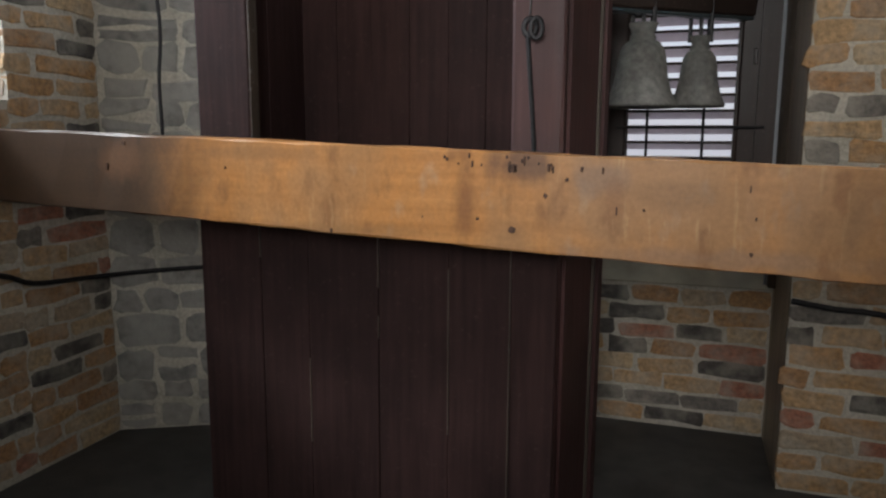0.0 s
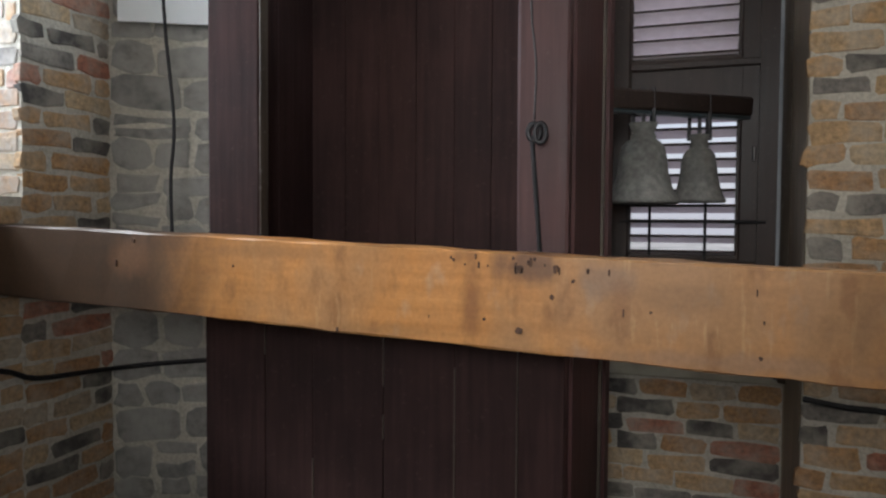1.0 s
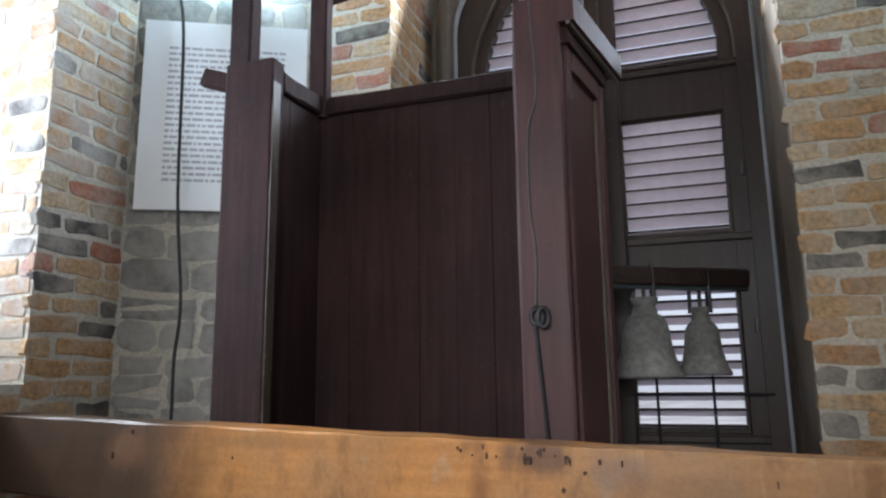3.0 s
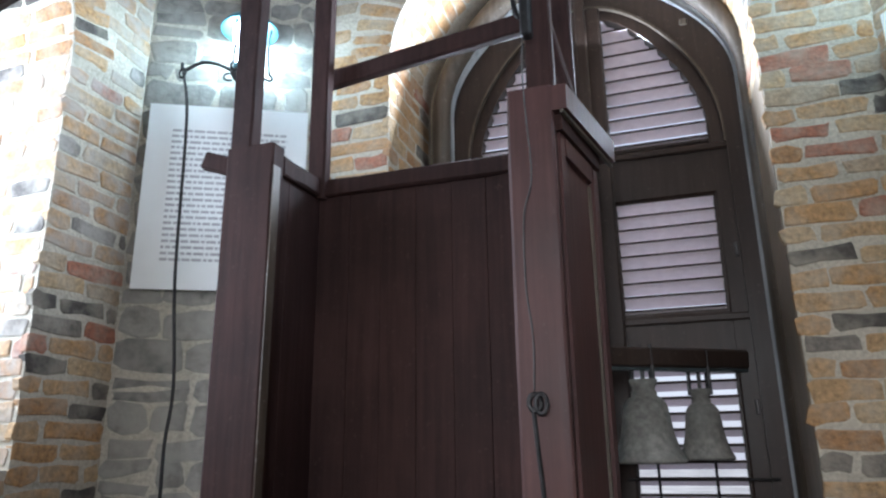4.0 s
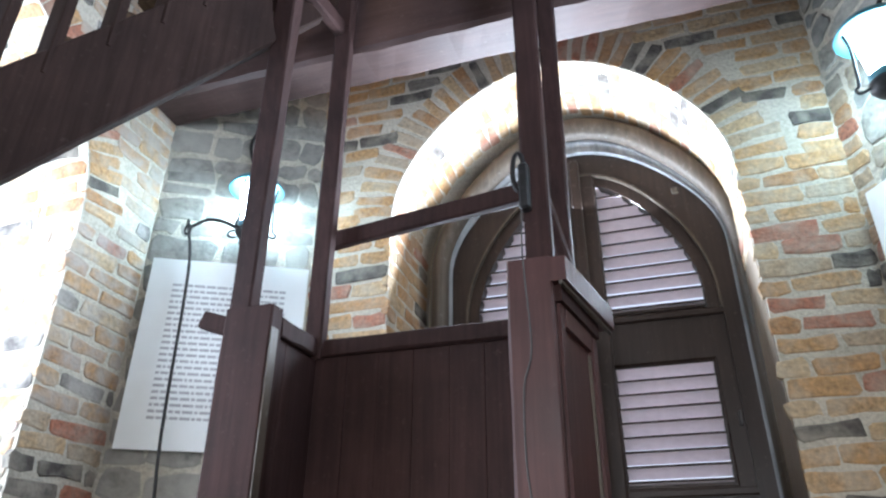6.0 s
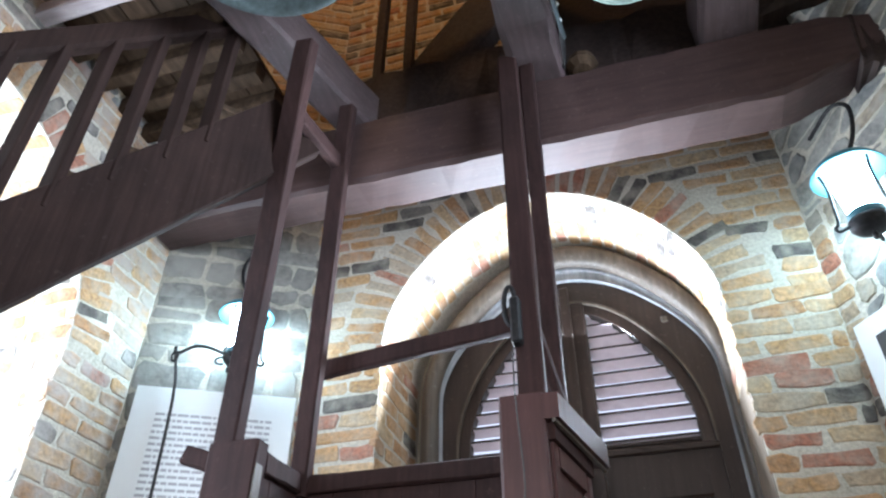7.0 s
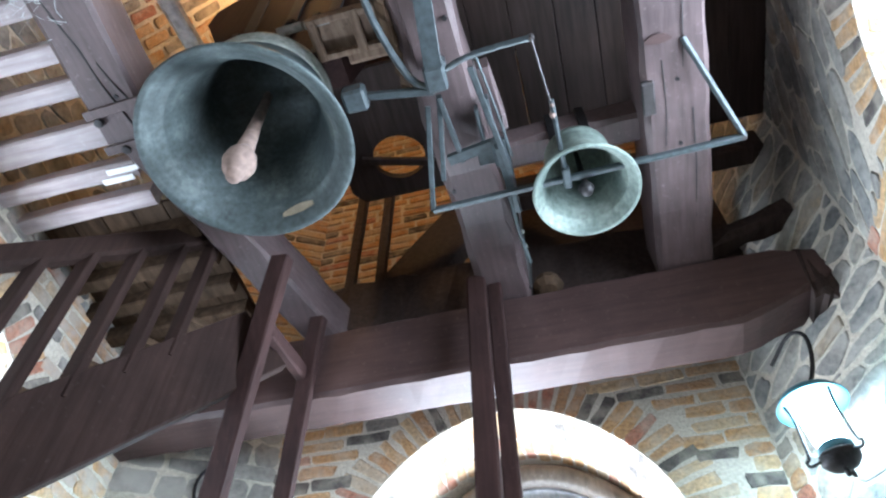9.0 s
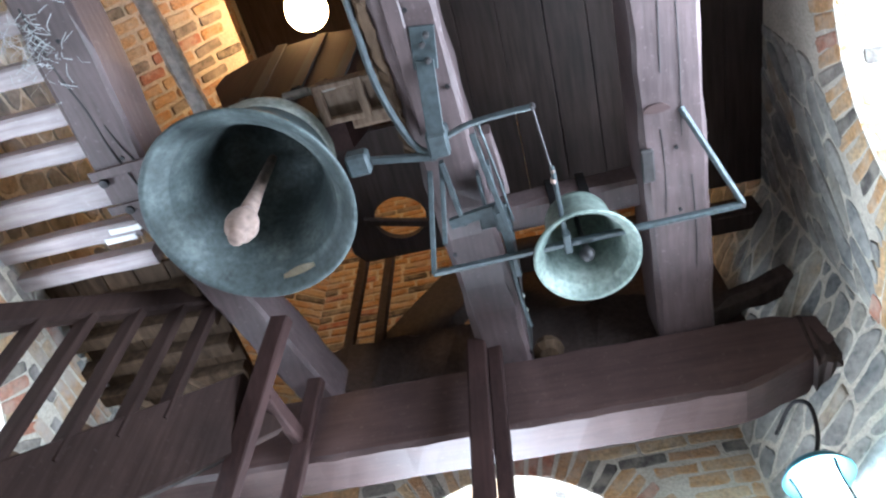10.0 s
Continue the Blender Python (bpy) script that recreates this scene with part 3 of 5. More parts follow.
def on_bar(x):
    return BAR_A.lerp(BAR_B, (x - BAR_A.x) / (BAR_B.x - BAR_A.x))


p = on_bar(-0.178)
small_bell("hanging_bell", "larger dusty grey bell hung by iron straps from a bar", 0.155, 0.29, (p.x, p.y, 1.545), m_bell_grey, 0.50)
p = on_bar(0.055)
small_bell("hanging_bell", "smaller dusty grey bell hung by iron straps from a bar", 0.118, 0.255, (p.x, p.y, 1.555), m_bell_grey, 0.48)

# ---------------------------------------------------------------- the wooden case
case = thing("wooden_case", "tall dark brown boarded wooden case with open upper front", "case", at=(0, 0, 0))
BX0, BX1, BY0, BY1 = -1.655, -0.345, 2.20, 2.65
CASE_TOP = 2.79
part("corner_post", timber((-1.576, BY0 + 0.05, 0), (-1.576, BY0 + 0.05, 2.80), 0.222, 0.085, (0, 1, 0), 10, 0.0025), m_wood, case)
part("corner_strip", timber((-1.459, BY0 + 0.03, 1.2), (-1.459, BY0 + 0.03, 2.70), 0.006, 0.05, (0, 1, 0), 10, 0.001, 0.002), m_trim, case, "narrow strip with a worn pale edge")
part("corner_post", timber((-0.43, BY0 + 0.05, 0), (-0.43, BY0 + 0.05, 2.84), 0.165, 0.10, (0, 1, 0), 10, 0.0025), m_post_lit_side, case, "smooth reddish-brown post")
# lower front: upright boards
edges_x = [-1.685, -1.43, -1.235, -0.965, -0.71, -0.50, -0.35]
for k, (xa, xb) in enumerate(zip(edges_x, edges_x[1:])):
    part("board", slab((xa + 0.0006, BY0 - 0.012 + 0.002 * (k % 2), 0.0), (xb - 0.0006, BY0 + 0.014, 1.26), 0.0025), m_wood, case)
for x, z0, z1 in ((-1.43, 0.98, 1.22), (-1.235, 0.30, 0.62), (-0.965, 0.72, 0.80), (-0.965, 0.90, 1.10), (-0.71, 0.40, 0.98), (-0.50, 0.20, 1.16)):
    part("worn_edge", slab((x - 0.0025, BY0 - 0.0145, z0), (x + 0.0015, BY0 - 0.004, z1), 0.001), m_trim, case, "pale worn edge of a board")
# back: upright boards and a top rail
edges_x = [-1.484, -1.33, -1.18, -1.02, -0.86, -0.71, -0.53, -0.36]
for k, (xa, xb) in enumerate(zip(edges_x, edges_x[1:])):
    part("board", slab((xa + 0.0005, BY1 - 0.02 + 0.002 * (k % 2), 0.0), (xb - 0.0005, BY1 + 0.012, 2.72), 0.002), m_wood, case)
part("top_rail", timber((-1.47, BY1 - 0.01, 2.745), (-0.36, BY1 - 0.01, 2.745), 0.07, 0.08, rings=6), m_wood, case)
# sides: the west side is boarded, the east side splays outwards and is framed and panelled
for yb, yc in ((BY0 + 0.09, 2.37), (2.37, BY1 + 0.012)):
    part("board", slab((-1.512, yb + 0.0005, 0.0), (-1.484, yc - 0.0005, 2.70), 0.002), m_wood, case)
part("side_rail", timber((-1.49, BY0 + 0.09, 2.73), (-1.49, BY1 - 0.04, 2.745), 0.06, 0.085, rings=4), m_wood, case)
SIDE_A, SIDE_D = Vector((-0.348, 2.255, 0)), Vector((0.176, 0.984, 0))
SIDE_N = Vector((0.984, -0.176, 0))


def side_piece(v0, v1, z0, z1, w0, w1):
    """A board of the splayed side: v along it, z up, w out of it."""
    return prism([(v0, z0), (v1, z0), (v1, z1), (v0, z1)], lambda u, v, w: SIDE_A + SIDE_D * u + SIDE_N * (w0 + w) + Vector((0, 0, v)), w1 - w0)


# east side and cap use the lighter post colour in place of window light
part("side_panel", side_piece(0.0, 0.40, 0.0, 2.70, -0.03, 0.0), m_post_lit_side, case)
part("front_stile", side_piece(0.0, 0.045, 0.0, 2.70, 0.002, 0.014), m_post_lit_side, case)
part("back_stile", side_piece(0.35, 0.40, 0.0, 2.66, 0.002, 0.022), m_post_lit_side, case)
part("back_bead", side_piece(0.325, 0.338, 0.0, 2.58, 0.002, 0.012), m_trim, case, "thin bead with worn paint")
part("side_rail", side_piece(0.047, 0.348, 2.60, 2.67, 0.002, 0.018), m_post_lit_side, case)
part("side_rail", side_piece(-0.02, 0.42, 2.675, 2.735, 0.002, 0.03), m_wood, case)
part("side_cap", prism([(-0.365, 2.20), (-0.298, 2.20), (-0.187, 2.75), (-0.285, 2.75)], lambda u, v, w: Vector((u, v, 2.738 + w)), 0.095), m_post_lit_side, case, "projecting cap with a worn lower edge")
part("cap_mould", prism([(-0.325, 2.20), (-0.312, 2.195), (-0.200, 2.755), (-0.213, 2.76)], lambda u, v, w: Vector((u, v, 2.724 + w)), 0.012), m_trim, case, "worn pale lower edge")
part("peg", timber((-1.645, BY0 + 0.05, 2.72), (-1.80, BY0 + 0.03, 2.775), 0.045, 0.075, rings=2), m_wood, case, "short wooden bracket end")
part("peg", timber((-1.645, BY0 + 0.05, 2.475), (-1.685, BY0 + 0.05, 2.475), 0.03, 0.03, rings=2), m_wood, case)
# tall posts up to the bell frame
part("tall_post", timber((-1.628, 2.25, 2.78), (-1.287, 1.765, 4.62), 0.10, 0.07, (0, 1, 0), 10, 0.0025), m_wood, case)
part("tall_post", timber((-1.487, 2.62, 2.70), (-1.275, 2.24, 4.66), 0.085, 0.06, (0, 1, 0), 10, 0.0025), m_wood, case)
part("tall_post", timber((-0.392, BY0 + 0.05, 2.82), (-0.380, BY0 - 0.005, 4.68), 0.10, 0.06, (0, 1, 0), 10, 0.0025), m_wood, case)
part("tall_post", timber((-0.35, 2.60, 2.80), (-0.293, 2.25, 4.68), 0.075, 0.06, (0, 1, 0), 10, 0.0025), m_wood, case)
part("cross_rail", timber((-1.46, BY1 - 0.03, 3.285), (-0.37, BY1 - 0.14, 3.325), 0.05, 0.09, rings=6), m_wood, case)
part("cross_rail", timber((-1.335, 1.89, 4.24), (-1.335, 2.31, 4.32), 0.055, 0.085, rings=3), m_wood, case)
part("brace", timber((-0.37, BY0 + 0.10, 3.16), (-0.305, BY1 - 0.02, 2.83), 0.04, 0.05, rings=3), m_wood, case)

# pulley, wire and hook on the right-hand post
wire = thing("pull_wire", "thin dull wire with a twisted iron hook hanging on the post", "wire")
part("wire", tube([(-0.435, 2.185, 3.18), (-0.445, 2.18, 2.85), (-0.43, 2.18, 2.50), (-0.462, 2.18, 2.36), (-0.466, 2.18, 2.12), (-0.45, 2.18, 1.95), (-0.455, 2.185, 1.78)], 0.0035, 6), m_wire, wire)
part("ring", tube([(-0.452 + 0.020 * math.cos(a), 2.178, 1.742 + 0.026 * math.sin(a)) for a in [k * 0.7 for k in range(10)]], 0.008, 6), m_iron, wire, "twisted iron ring")
part("ring", tube([(-0.432 + 0.018 * math.cos(a), 2.172, 1.738 + 0.03 * math.sin(a)) for a in [k * 0.7 for k in range(10)]], 0.007, 6), m_iron, wire, "twisted iron ring")
part("hook_rod", tube([(-0.46, 2.18, 1.73), (-0.45, 2.178, 1.60), (-0.435, 2.178, 1.42), (-0.43, 2.18, 1.33)], 0.008, 6), m_iron, wire, "black iron rod")
part("pulley", tube([(-0.44 + 0.022 * math.cos(a), 2.16, 3.19 + 0.085 * math.sin(a)) for a in [k * 0.5 for k in range(14)]], 0.010, 6), m_iron, wire, "black iron pulley strap")
part("pulley_block", slab((-0.44, 2.14, 3.02), (-0.40, 2.19, 3.22), 0.008), m_iron, wire)

# ---------------------------------------------------------------- the worn beam across the room
bm = timber((-2.60, 2.08, 1.298), (1.50, 2.08, 1.156), 0.16, 0.293, rings=40, wob=0.0035, bevel=0.006)
for v in bm.verts:
    if v.co.z < 1.298 - (v.co.x + 2.60) * 0.0346:
        v.co.z += 0.022 * max(0.0, (0.4 - v.co.x) / 3.0)
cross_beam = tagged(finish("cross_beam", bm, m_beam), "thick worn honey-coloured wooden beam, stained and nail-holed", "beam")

m_scar = plain("burnt_scar", (0.075, 0.038, 0.022), 0.8, 0, 0.5, 60)
mrk = random.Random(21)


def beam_top(x):
    return 1.298 + 0.1465 - (x + 2.60) * (0.135 / 3.9)


for k in range(30):
    x = mrk.gauss(-0.47, 0.16) if k < 22 else mrk.uniform(-2.1, 0.5)
    drop = mrk.uniform(0.0, 0.03) if k < 22 else mrk.uniform(0.01, 0.26)
    wd, ht = mrk.uniform(0.0015, 0.0045), mrk.uniform(0.006, 0.024)
    zt = beam_top(x) - drop - 0.008
    part("nail_mark", slab((x - wd, 1.9945, zt - ht), (x + wd, 2.002, zt), 0.002), m_scar, cross_beam, "black nail hole or scar")
for x, d, s in ((-0.455, 0.045, 0.012), (-0.455, 0.225, 0.012), (-0.56, 0.20, 0.005), (-0.36, 0.12, 0.007), (0.19, 0.24, 0.006), (-1.84, 0.03, 0.007), (-0.30, 0.07, 0.006)):
    disc = [(x + s * mrk.uniform(0.7, 1.1) * math.cos(a), beam_top(x) - d + s * mrk.uniform(0.7, 1.3) * math.sin(a)) for a in [j * 0.6283 for j in range(10)]]
    part("knot", prism(disc, lambda u, v, w: Vector((u, 1.9945 + w, v)), 0.006), m_scar, cross_beam, "dark knot")

# ---------------------------------------------------------------- bell frame
bm = timber((-2.50, 2.48, 4.43), (1.46, 2.47, 4.43), 0.26, 0.46, rings=44, wob=0.0035, bevel=0.022)
for v in bm.verts:
    # the end towards the stone corner is eaten away from below
    if v.co.x > 0.84 and v.co.z < 4.4:
        v.co.z += (v.co.x - 0.84) * 0.42 + rng.uniform(-0.016, 0.016)
    elif v.co.x > 1.1:
        v.co.z -= (v.co.x - 1.1) * 0.35 + rng.uniform(-0.012, 0.012)
beam_a = tagged(finish("bell_frame_beam", bm, m_wood_x), "massive brown-painted beam carrying the bell frame", "beam", group="bell frame beams")
part("rotten_end", timber((1.19, 2.47, 4.46), (1.44, 2.47, 4.445), 0.264, 0.36, rings=12, wob=0.014, bevel=0.03, seed=5), m_dark, beam_a, "blackened decayed beam end")
beam_b = tagged(finish("bell_frame_beam", timber((-1.38, 2.56, 4.945), (0.66, 2.56, 4.945), 0.22, 0.50, rings=24, wob=0.016, bevel=0.05), m_dark), "dark old beam lying on the main beam", "beam", group="bell frame beams")
beam_r = tagged(finish("bell_frame_beam", timber((0.70, 2.60, 4.83), (0.68, -1.35, 4.83), 0.28, 0.34, rings=26, wob=0.006, bevel=0.02), m_wood_y), "pinkish-brown beam beside the small bell", "beam", group="bell frame beams")
beam_c = tagged(finish("bell_frame_beam", timber((-0.23, 2.60, 4.83), (-0.36, -1.35, 4.83), 0.26, 0.34, rings=26, wob=0.010, bevel=0.025), m_wood_y), "scarred pinkish-brown beam between the bells", "beam", group="bell frame beams")
beam_l = tagged(finish("bell_frame_beam", timber((-1.27, 2.52, 4.80), (-1.70, 0.95, 4.80), 0.20, 0.28, rings=12, wob=0.006, bevel=0.02), m_wood_y), "brown-painted landing beam at the stair head", "beam", group="bell frame beams")
beam_l2 = tagged(finish("bell_frame_beam", timber((-1.70, 0.99, 4.79), (-1.62, -1.35, 4.79), 0.26, 0.26, rings=14, wob=0.006, bevel=0.02), m_wood_y), "cracked pinkish-brown beam beside the great bell", "beam", group="bell frame beams")
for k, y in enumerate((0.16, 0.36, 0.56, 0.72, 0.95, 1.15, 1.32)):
    tagged(finish("joist", timber((-2.56, y, 4.74), (-1.78, y - 0.01, 4.74), 0.085 if k != 4 else 0.12, 0.09, rings=5, wob=0.003), m_joist), "joist of the side landing, lilac-grey to stand for light on it", "joist", group="side landing joists")

crack = part("crack", tube([(-1.745, 0.10, 4.66), (-1.735, 0.35, 4.659), (-1.70, 0.55, 4.66), (-1.69, 0.72, 4.659), (-1.655, 0.92, 4.66)], 0.0045, 6), m_rope, beam_l2, "long dark drying crack")
for y in (0.25, 0.78):
    part("nail_hole", lathe([(0, -0.002), (0.010, -0.002), (0.010, 0.004), (0, 0.004)], 10, None, (-1.66, y, 4.659)), m_iron, beam_l2)
part("crack", tube([(-0.30, 0.05, 4.66), (-0.31, 0.3, 4.659), (-0.30, 0.55, 4.66), (-0.28, 0.8, 4.66)], 0.005, 6), m_iron, beam_c, "long dark drying crack")
for y in (1.55, 1.75, 1.95, 2.15):
    tagged(finish("joist", timber((-2.56, y, 4.74), (-1.66, y - 0.01, 4.74), 0.08, 0.10, rings=5, wob=0.003), m_old), "bare brown joist of the stair-head landing", "joist", group="side landing joists")
# white slabs added to stand for a bright glare under the joist
strip = thing("white_slabs", "pair of small white slabs added under a joist for a bright spot", "plate")
for dy in (0.0, 0.045):
    part("plate", slab((-1.92 - dy, 1.115 + dy, 4.684), (-1.76 - dy, 1.145 + dy, 4.694), 0.002), m_white, strip)
for x, y in ((-1.79, 0.87), (-1.74, 1.02)):
    part("bolt_head", lathe([(0, -0.02), (0.02, -0.018), (0.022, 0.0), (0, 0.01)], 12, None, (x, y, 4.655)), m_iron, beam_l2, "black bolt head")
part("clip", slab((0.545, 1.28, 4.64), (0.60, 1.44, 4.675), 0.006), m_wire, beam_r, "worn steel clip")
landing = thing("landing", "bare wooden boards of the stair-head landing", "landing")
for k in range(5):
    part("board", slab((-2.50 + 0.17 * k, 1.40, 4.795), (-2.335 + 0.17 * k, 2.60, 4.825), 0.003), m_old, landing)

# bells


def great_bell(name, label, r, h, at, mat, tilt=(0, 0)):
    ob = thing(name, label, "bell", group="great bells", at=at)
    ob.rotation_euler = (radians(tilt[0]), radians(tilt[1]), 0)
    outer = [(r * 0.985, -0.004), (r, 0.012), (r * 0.985, h * 0.05), (r * 0.90, h * 0.14), (r * 0.80, h * 0.28), (r * 0.71, h * 0.48), (r * 0.655, h * 0.70), (r * 0.63, h * 0.80),
             (r * 0.642, h * 0.815), (r * 0.642, h * 0.84), (r * 0.62, h * 0.85), (r * 0.60, h * 0.92), (r * 0.52, h * 0.98), (r * 0.30, h * 1.01), (0, h * 1.02)]
    inner = [(0, h * 0.90), (r * 0.40, h * 0.88), (r * 0.53, h * 0.80), (r * 0.59, h * 0.60), (r * 0.66, h * 0.38), (r * 0.74, h * 0.22), (r * 0.785, h * 0.168), (r * 0.790, h * 0.150), (r * 0.815, h * 0.140), (r * 0.87, h * 0.085), (r * 0.93, h * 0.02)]
    part("bell_body", lathe(inner + outer, 72), mat, ob, smooth=True)
    return ob


big = great_bell("great_bell", "great green-grey bronze bell with a rusty clapper", 0.452, 0.60, (-1.11, 1.035, 4.40), m_bell)
shaft = part("clapper_shaft", lathe([(0, 0.52), (0.020, 0.50), (0.026, 0.20), (0.038, 0.0), (0, -0.02)], 16), m_rust, big, "rusty iron clapper shaft", True)
part("clapper_ball", lathe([(0, -0.225), (0.03, -0.22), (0.036, -0.20), (0.038, -0.175), (0.060, -0.155), (0.069, -0.115), (0.062, -0.07), (0.042, -0.03), (0.03, 0.0), (0, 0.01)], 20), m_rust, shaft, "rusty iron clapper ball", True)
# pale curved patch on the inner lip
spot = bmesh.new()
rim = []
for k in range(9):
    a, wide = radians(66 + 3.0 * k), 0.5 + 0.5 * math.sin(math.pi * k / 8)
    rim.append([spot.verts.new((r_ * math.cos(a), r_ * math.sin(a), z_)) for r_, z_ in ((0.452 * 0.872 - 0.003, 0.050), (0.452 * (0.872 - 0.052 * wide) - 0.003, 0.050 + 0.034 * wide))])
for (a0_, b0_), (a1_, b1_) in zip(rim, rim[1:]):
    spot.faces.new((a0_, a1_, b1_, b0_))
bmesh.ops.solidify(spot, geom=spot.faces[:], thickness=0.002)
part("lip_patch", spot, plain("pale_lip_bronze", (0.42, 0.36, 0.26), 0.35, 0.6, 0.2, 30), big, "pale spot on the inner lip", True)
small = great_bell("great_bell", "smaller pale green bronze bell under its headstock", 0.236, 0.37, (0.235, 1.60, 4.40), m_bell_pale)
part("clapper", lathe([(0, -0.01), (0.025, 0.0), (0.035, 0.03), (0.015, 0.07), (0.012, 0.33), (0, 0.34)], 14), m_iron, small, "", True)

m_crust_iron = plain("crusted_grey_iron", (0.24, 0.235, 0.22), 0.85, 0.1, 0.4, 30, 0.5)
head = thing("headstock", "dark wooden headstock with iron straps above the great bell", "headstock", group="headstocks")
flank = [(0.30, 5.03), (0.44, 5.50), (0.60, 5.90), (0.60, 6.12), (0.47, 6.32), (0.26, 6.46), (0.0, 6.53)]
arched = [(-1.05 - u, v) for u, v in reversed(flank)] + [(-1.05 + u, v) for u, v in flank[:-1]]
part("yoke", prism(arched, lambda u, v, w: Vector((u, 0.93 + w, v)), 0.20), m_wood, head)
for x in (-1.28, -1.06, -0.84):
    part("strap", timber((x, 0.922, 4.98), (x * 1.25 + 0.26, 0.922, 6.50 - 0.5 * (x + 1.05) ** 2), 0.07, 0.014, (0, 1, 0), 3, 0.001, 0.003), m_rope, head, "black iron strap")
part("axle", timber((-0.72, 1.00, 5.10), (-0.40, 1.00, 5.10), 0.10, 0.10, rings=3, bevel=0.02), m_raw, head, "pale worn axle end")
bearing = part("bearing_board", timber((-0.83, 0.87, 5.03), (-0.44, 0.87, 5.03), 0.20, 0.03, rings=4, wob=0.003), m_raw, head, "bare wooden bearing board")
for y in (0.785, 0.955):
    part("batten", timber((-0.84, y, 4.995), (-0.43, y, 4.995), 0.035, 0.035, rings=3, wob=0.002), m_raw, bearing, "pale batten")
for x in (-0.82, -0.62, -0.45):
    part("batten", timber((x, 0.77, 4.985), (x, 0.97, 4.985), 0.045, 0.03, rings=2, wob=0.002), m_raw, bearing, "pale batten")
for x in (-1.20, -0.93, -0.80):
    part("bolt", tube([(x - 0.06, 0.80, 5.02), (x + 0.06, 0.80, 5.03)], 0.022, 8, smooth_steps=0), m_crust_iron, head, "thick pale iron bolt")
    part("nut", lathe([(0, -0.02), (0.03, -0.02), (0.03, 0.02), (0, 0.02)], 6, None, (x, 0.80, 5.06)), m_iron, head)
m_crust = patina("pale_crusted_bronze", (0.16, 0.18, 0.165), (0.26, 0.28, 0.25), (0.38, 0.39, 0.35), 0.85, 0.05)
crown = [(0.12, 0.0), (0.14, 0.03), (0.12, 0.06), (0.0, 0.07)]
part("crown", lathe([(0.0, 0.60)] + [(r_, 0.60 + z_) for r_, z_ in crown], 20), m_bell_pale, big, "pale crusted crown", True)
for k in range(6):
    a = k * math.pi / 3
    part("crown_loop", tube([(0.10 * math.cos(a), 0.10 * math.sin(a), 0.61), (0.15 * math.cos(a), 0.15 * math.sin(a), 0.66), (0.08 * math.cos(a), 0.08 * math.sin(a), 0.70)], 0.022, 8), m_bell_pale, big, "pale crusted crown loop")
part("band", lathe([(0.303, 0.40), (0.307, 0.41), (0.298, 0.46), (0.300, 0.49), (0.304, 0.505), (0.296, 0.52), (0.287, 0.555), (0.250, 0.590)], 60), m_crust, big, "pale encrusted inscription band", True)
head = thing("headstock", "old wooden headstock with iron straps above the small bell", "headstock", group="headstocks")
part("yoke", timber((-0.14, 1.60, 4.90), (0.60, 1.60, 4.92), 0.15, 0.16, rings=6, wob=0.005, bevel=0.02), m_wood_y, head)
for x in (0.15, 0.30):
    part("strap", timber((x, 1.515, 4.75), (x, 1.515, 5.0), 0.045, 0.012, (0, 1, 0), 3, 0.001, 0.003), m_iron, head, "black iron strap")

old_end = tagged(finish("bell_frame_beam", timber((0.78, 2.40, 4.77), (1.30, 2.36, 4.93), 0.13, 0.10, rings=6, wob=0.012, bevel=0.02), m_dark), "short dark old timber in the stone corner", "beam", group="bell frame beams")

# plank floor above the small bell
deck = thing("plank_deck", "dark plank floor above the small bell", "deck")
xs = [-0.40, -0.16, 0.06, 0.30, 0.52, 0.78, 1.02, 1.22, 1.42]
for xa, xb in zip(xs, xs[1:]):
    part("plank", slab((xa + 0.0015, -1.3, 5.62), (xb - 0.0015, 2.15, 5.67), 0.004), m_dark, deck)
hole = [(-0.76 + 0.165 * math.cos(radians(a)), 1.90 + 0.15 * math.sin(radians(a))) for a in range(0, 360, 15)]
bm = bmesh.new()
sq = []
for hx, hy in hole:
    dx, dy = hx + 0.76, hy - 1.90
    k = min(0.36 / abs(dx) if abs(dx) > 1e-6 else 99, (0.27 if dy > 0 else 0.60) / abs(dy) if abs(dy) > 1e-6 else 99)
    sq.append((-0.76 + dx * k, 1.90 + dy * k))
lo = [bm.verts.new((x, y, 5.62)) for x, y in hole]
lo2 = [bm.verts.new((x, y, 5.62)) for x, y in sq]
up_ = [bm.verts.new((x, y, 5.67)) for x, y in hole]
up2 = [bm.verts.new((x, y, 5.67)) for x, y in sq]
for k in range(len(hole)):
    j_ = (k + 1) % len(hole)
    bm.faces.new((lo[k], lo[j_], lo2[j_], lo2[k]))
    bm.faces.new((up_[k], up_[j_], up2[j_], up2[k]))
    bm.faces.new((lo[k], lo[j_], up_[j_], up_[k]))
    bm.faces.new((lo2[k], lo2[j_], up2[j_], up2[k]))
part("hatch_board", bm, m_dark, deck, "dark board with a round rope hole")
part("hatch_bar", timber((-0.98, 1.86, 5.60), (-0.52, 1.98, 5.60), 0.05, 0.04, rings=2), m_dark, deck)
loose = thing("upper_timbers", "dark old studs and a brace above the main beam", "timbers")
for x, y in ((-1.24, 2.50), (-1.05, 2.52)):
    part("stud", timber((x, y, 4.68), (x + 0.02, y - 0.02, 6.2), 0.06, 0.06, (0, 1, 0), 4), m_dark, loose)
part("brace", timber((-1.05, 2.62, 5.05), (-0.25, 2.45, 5.85), 0.10, 0.42, rings=4), m_dark, loose)
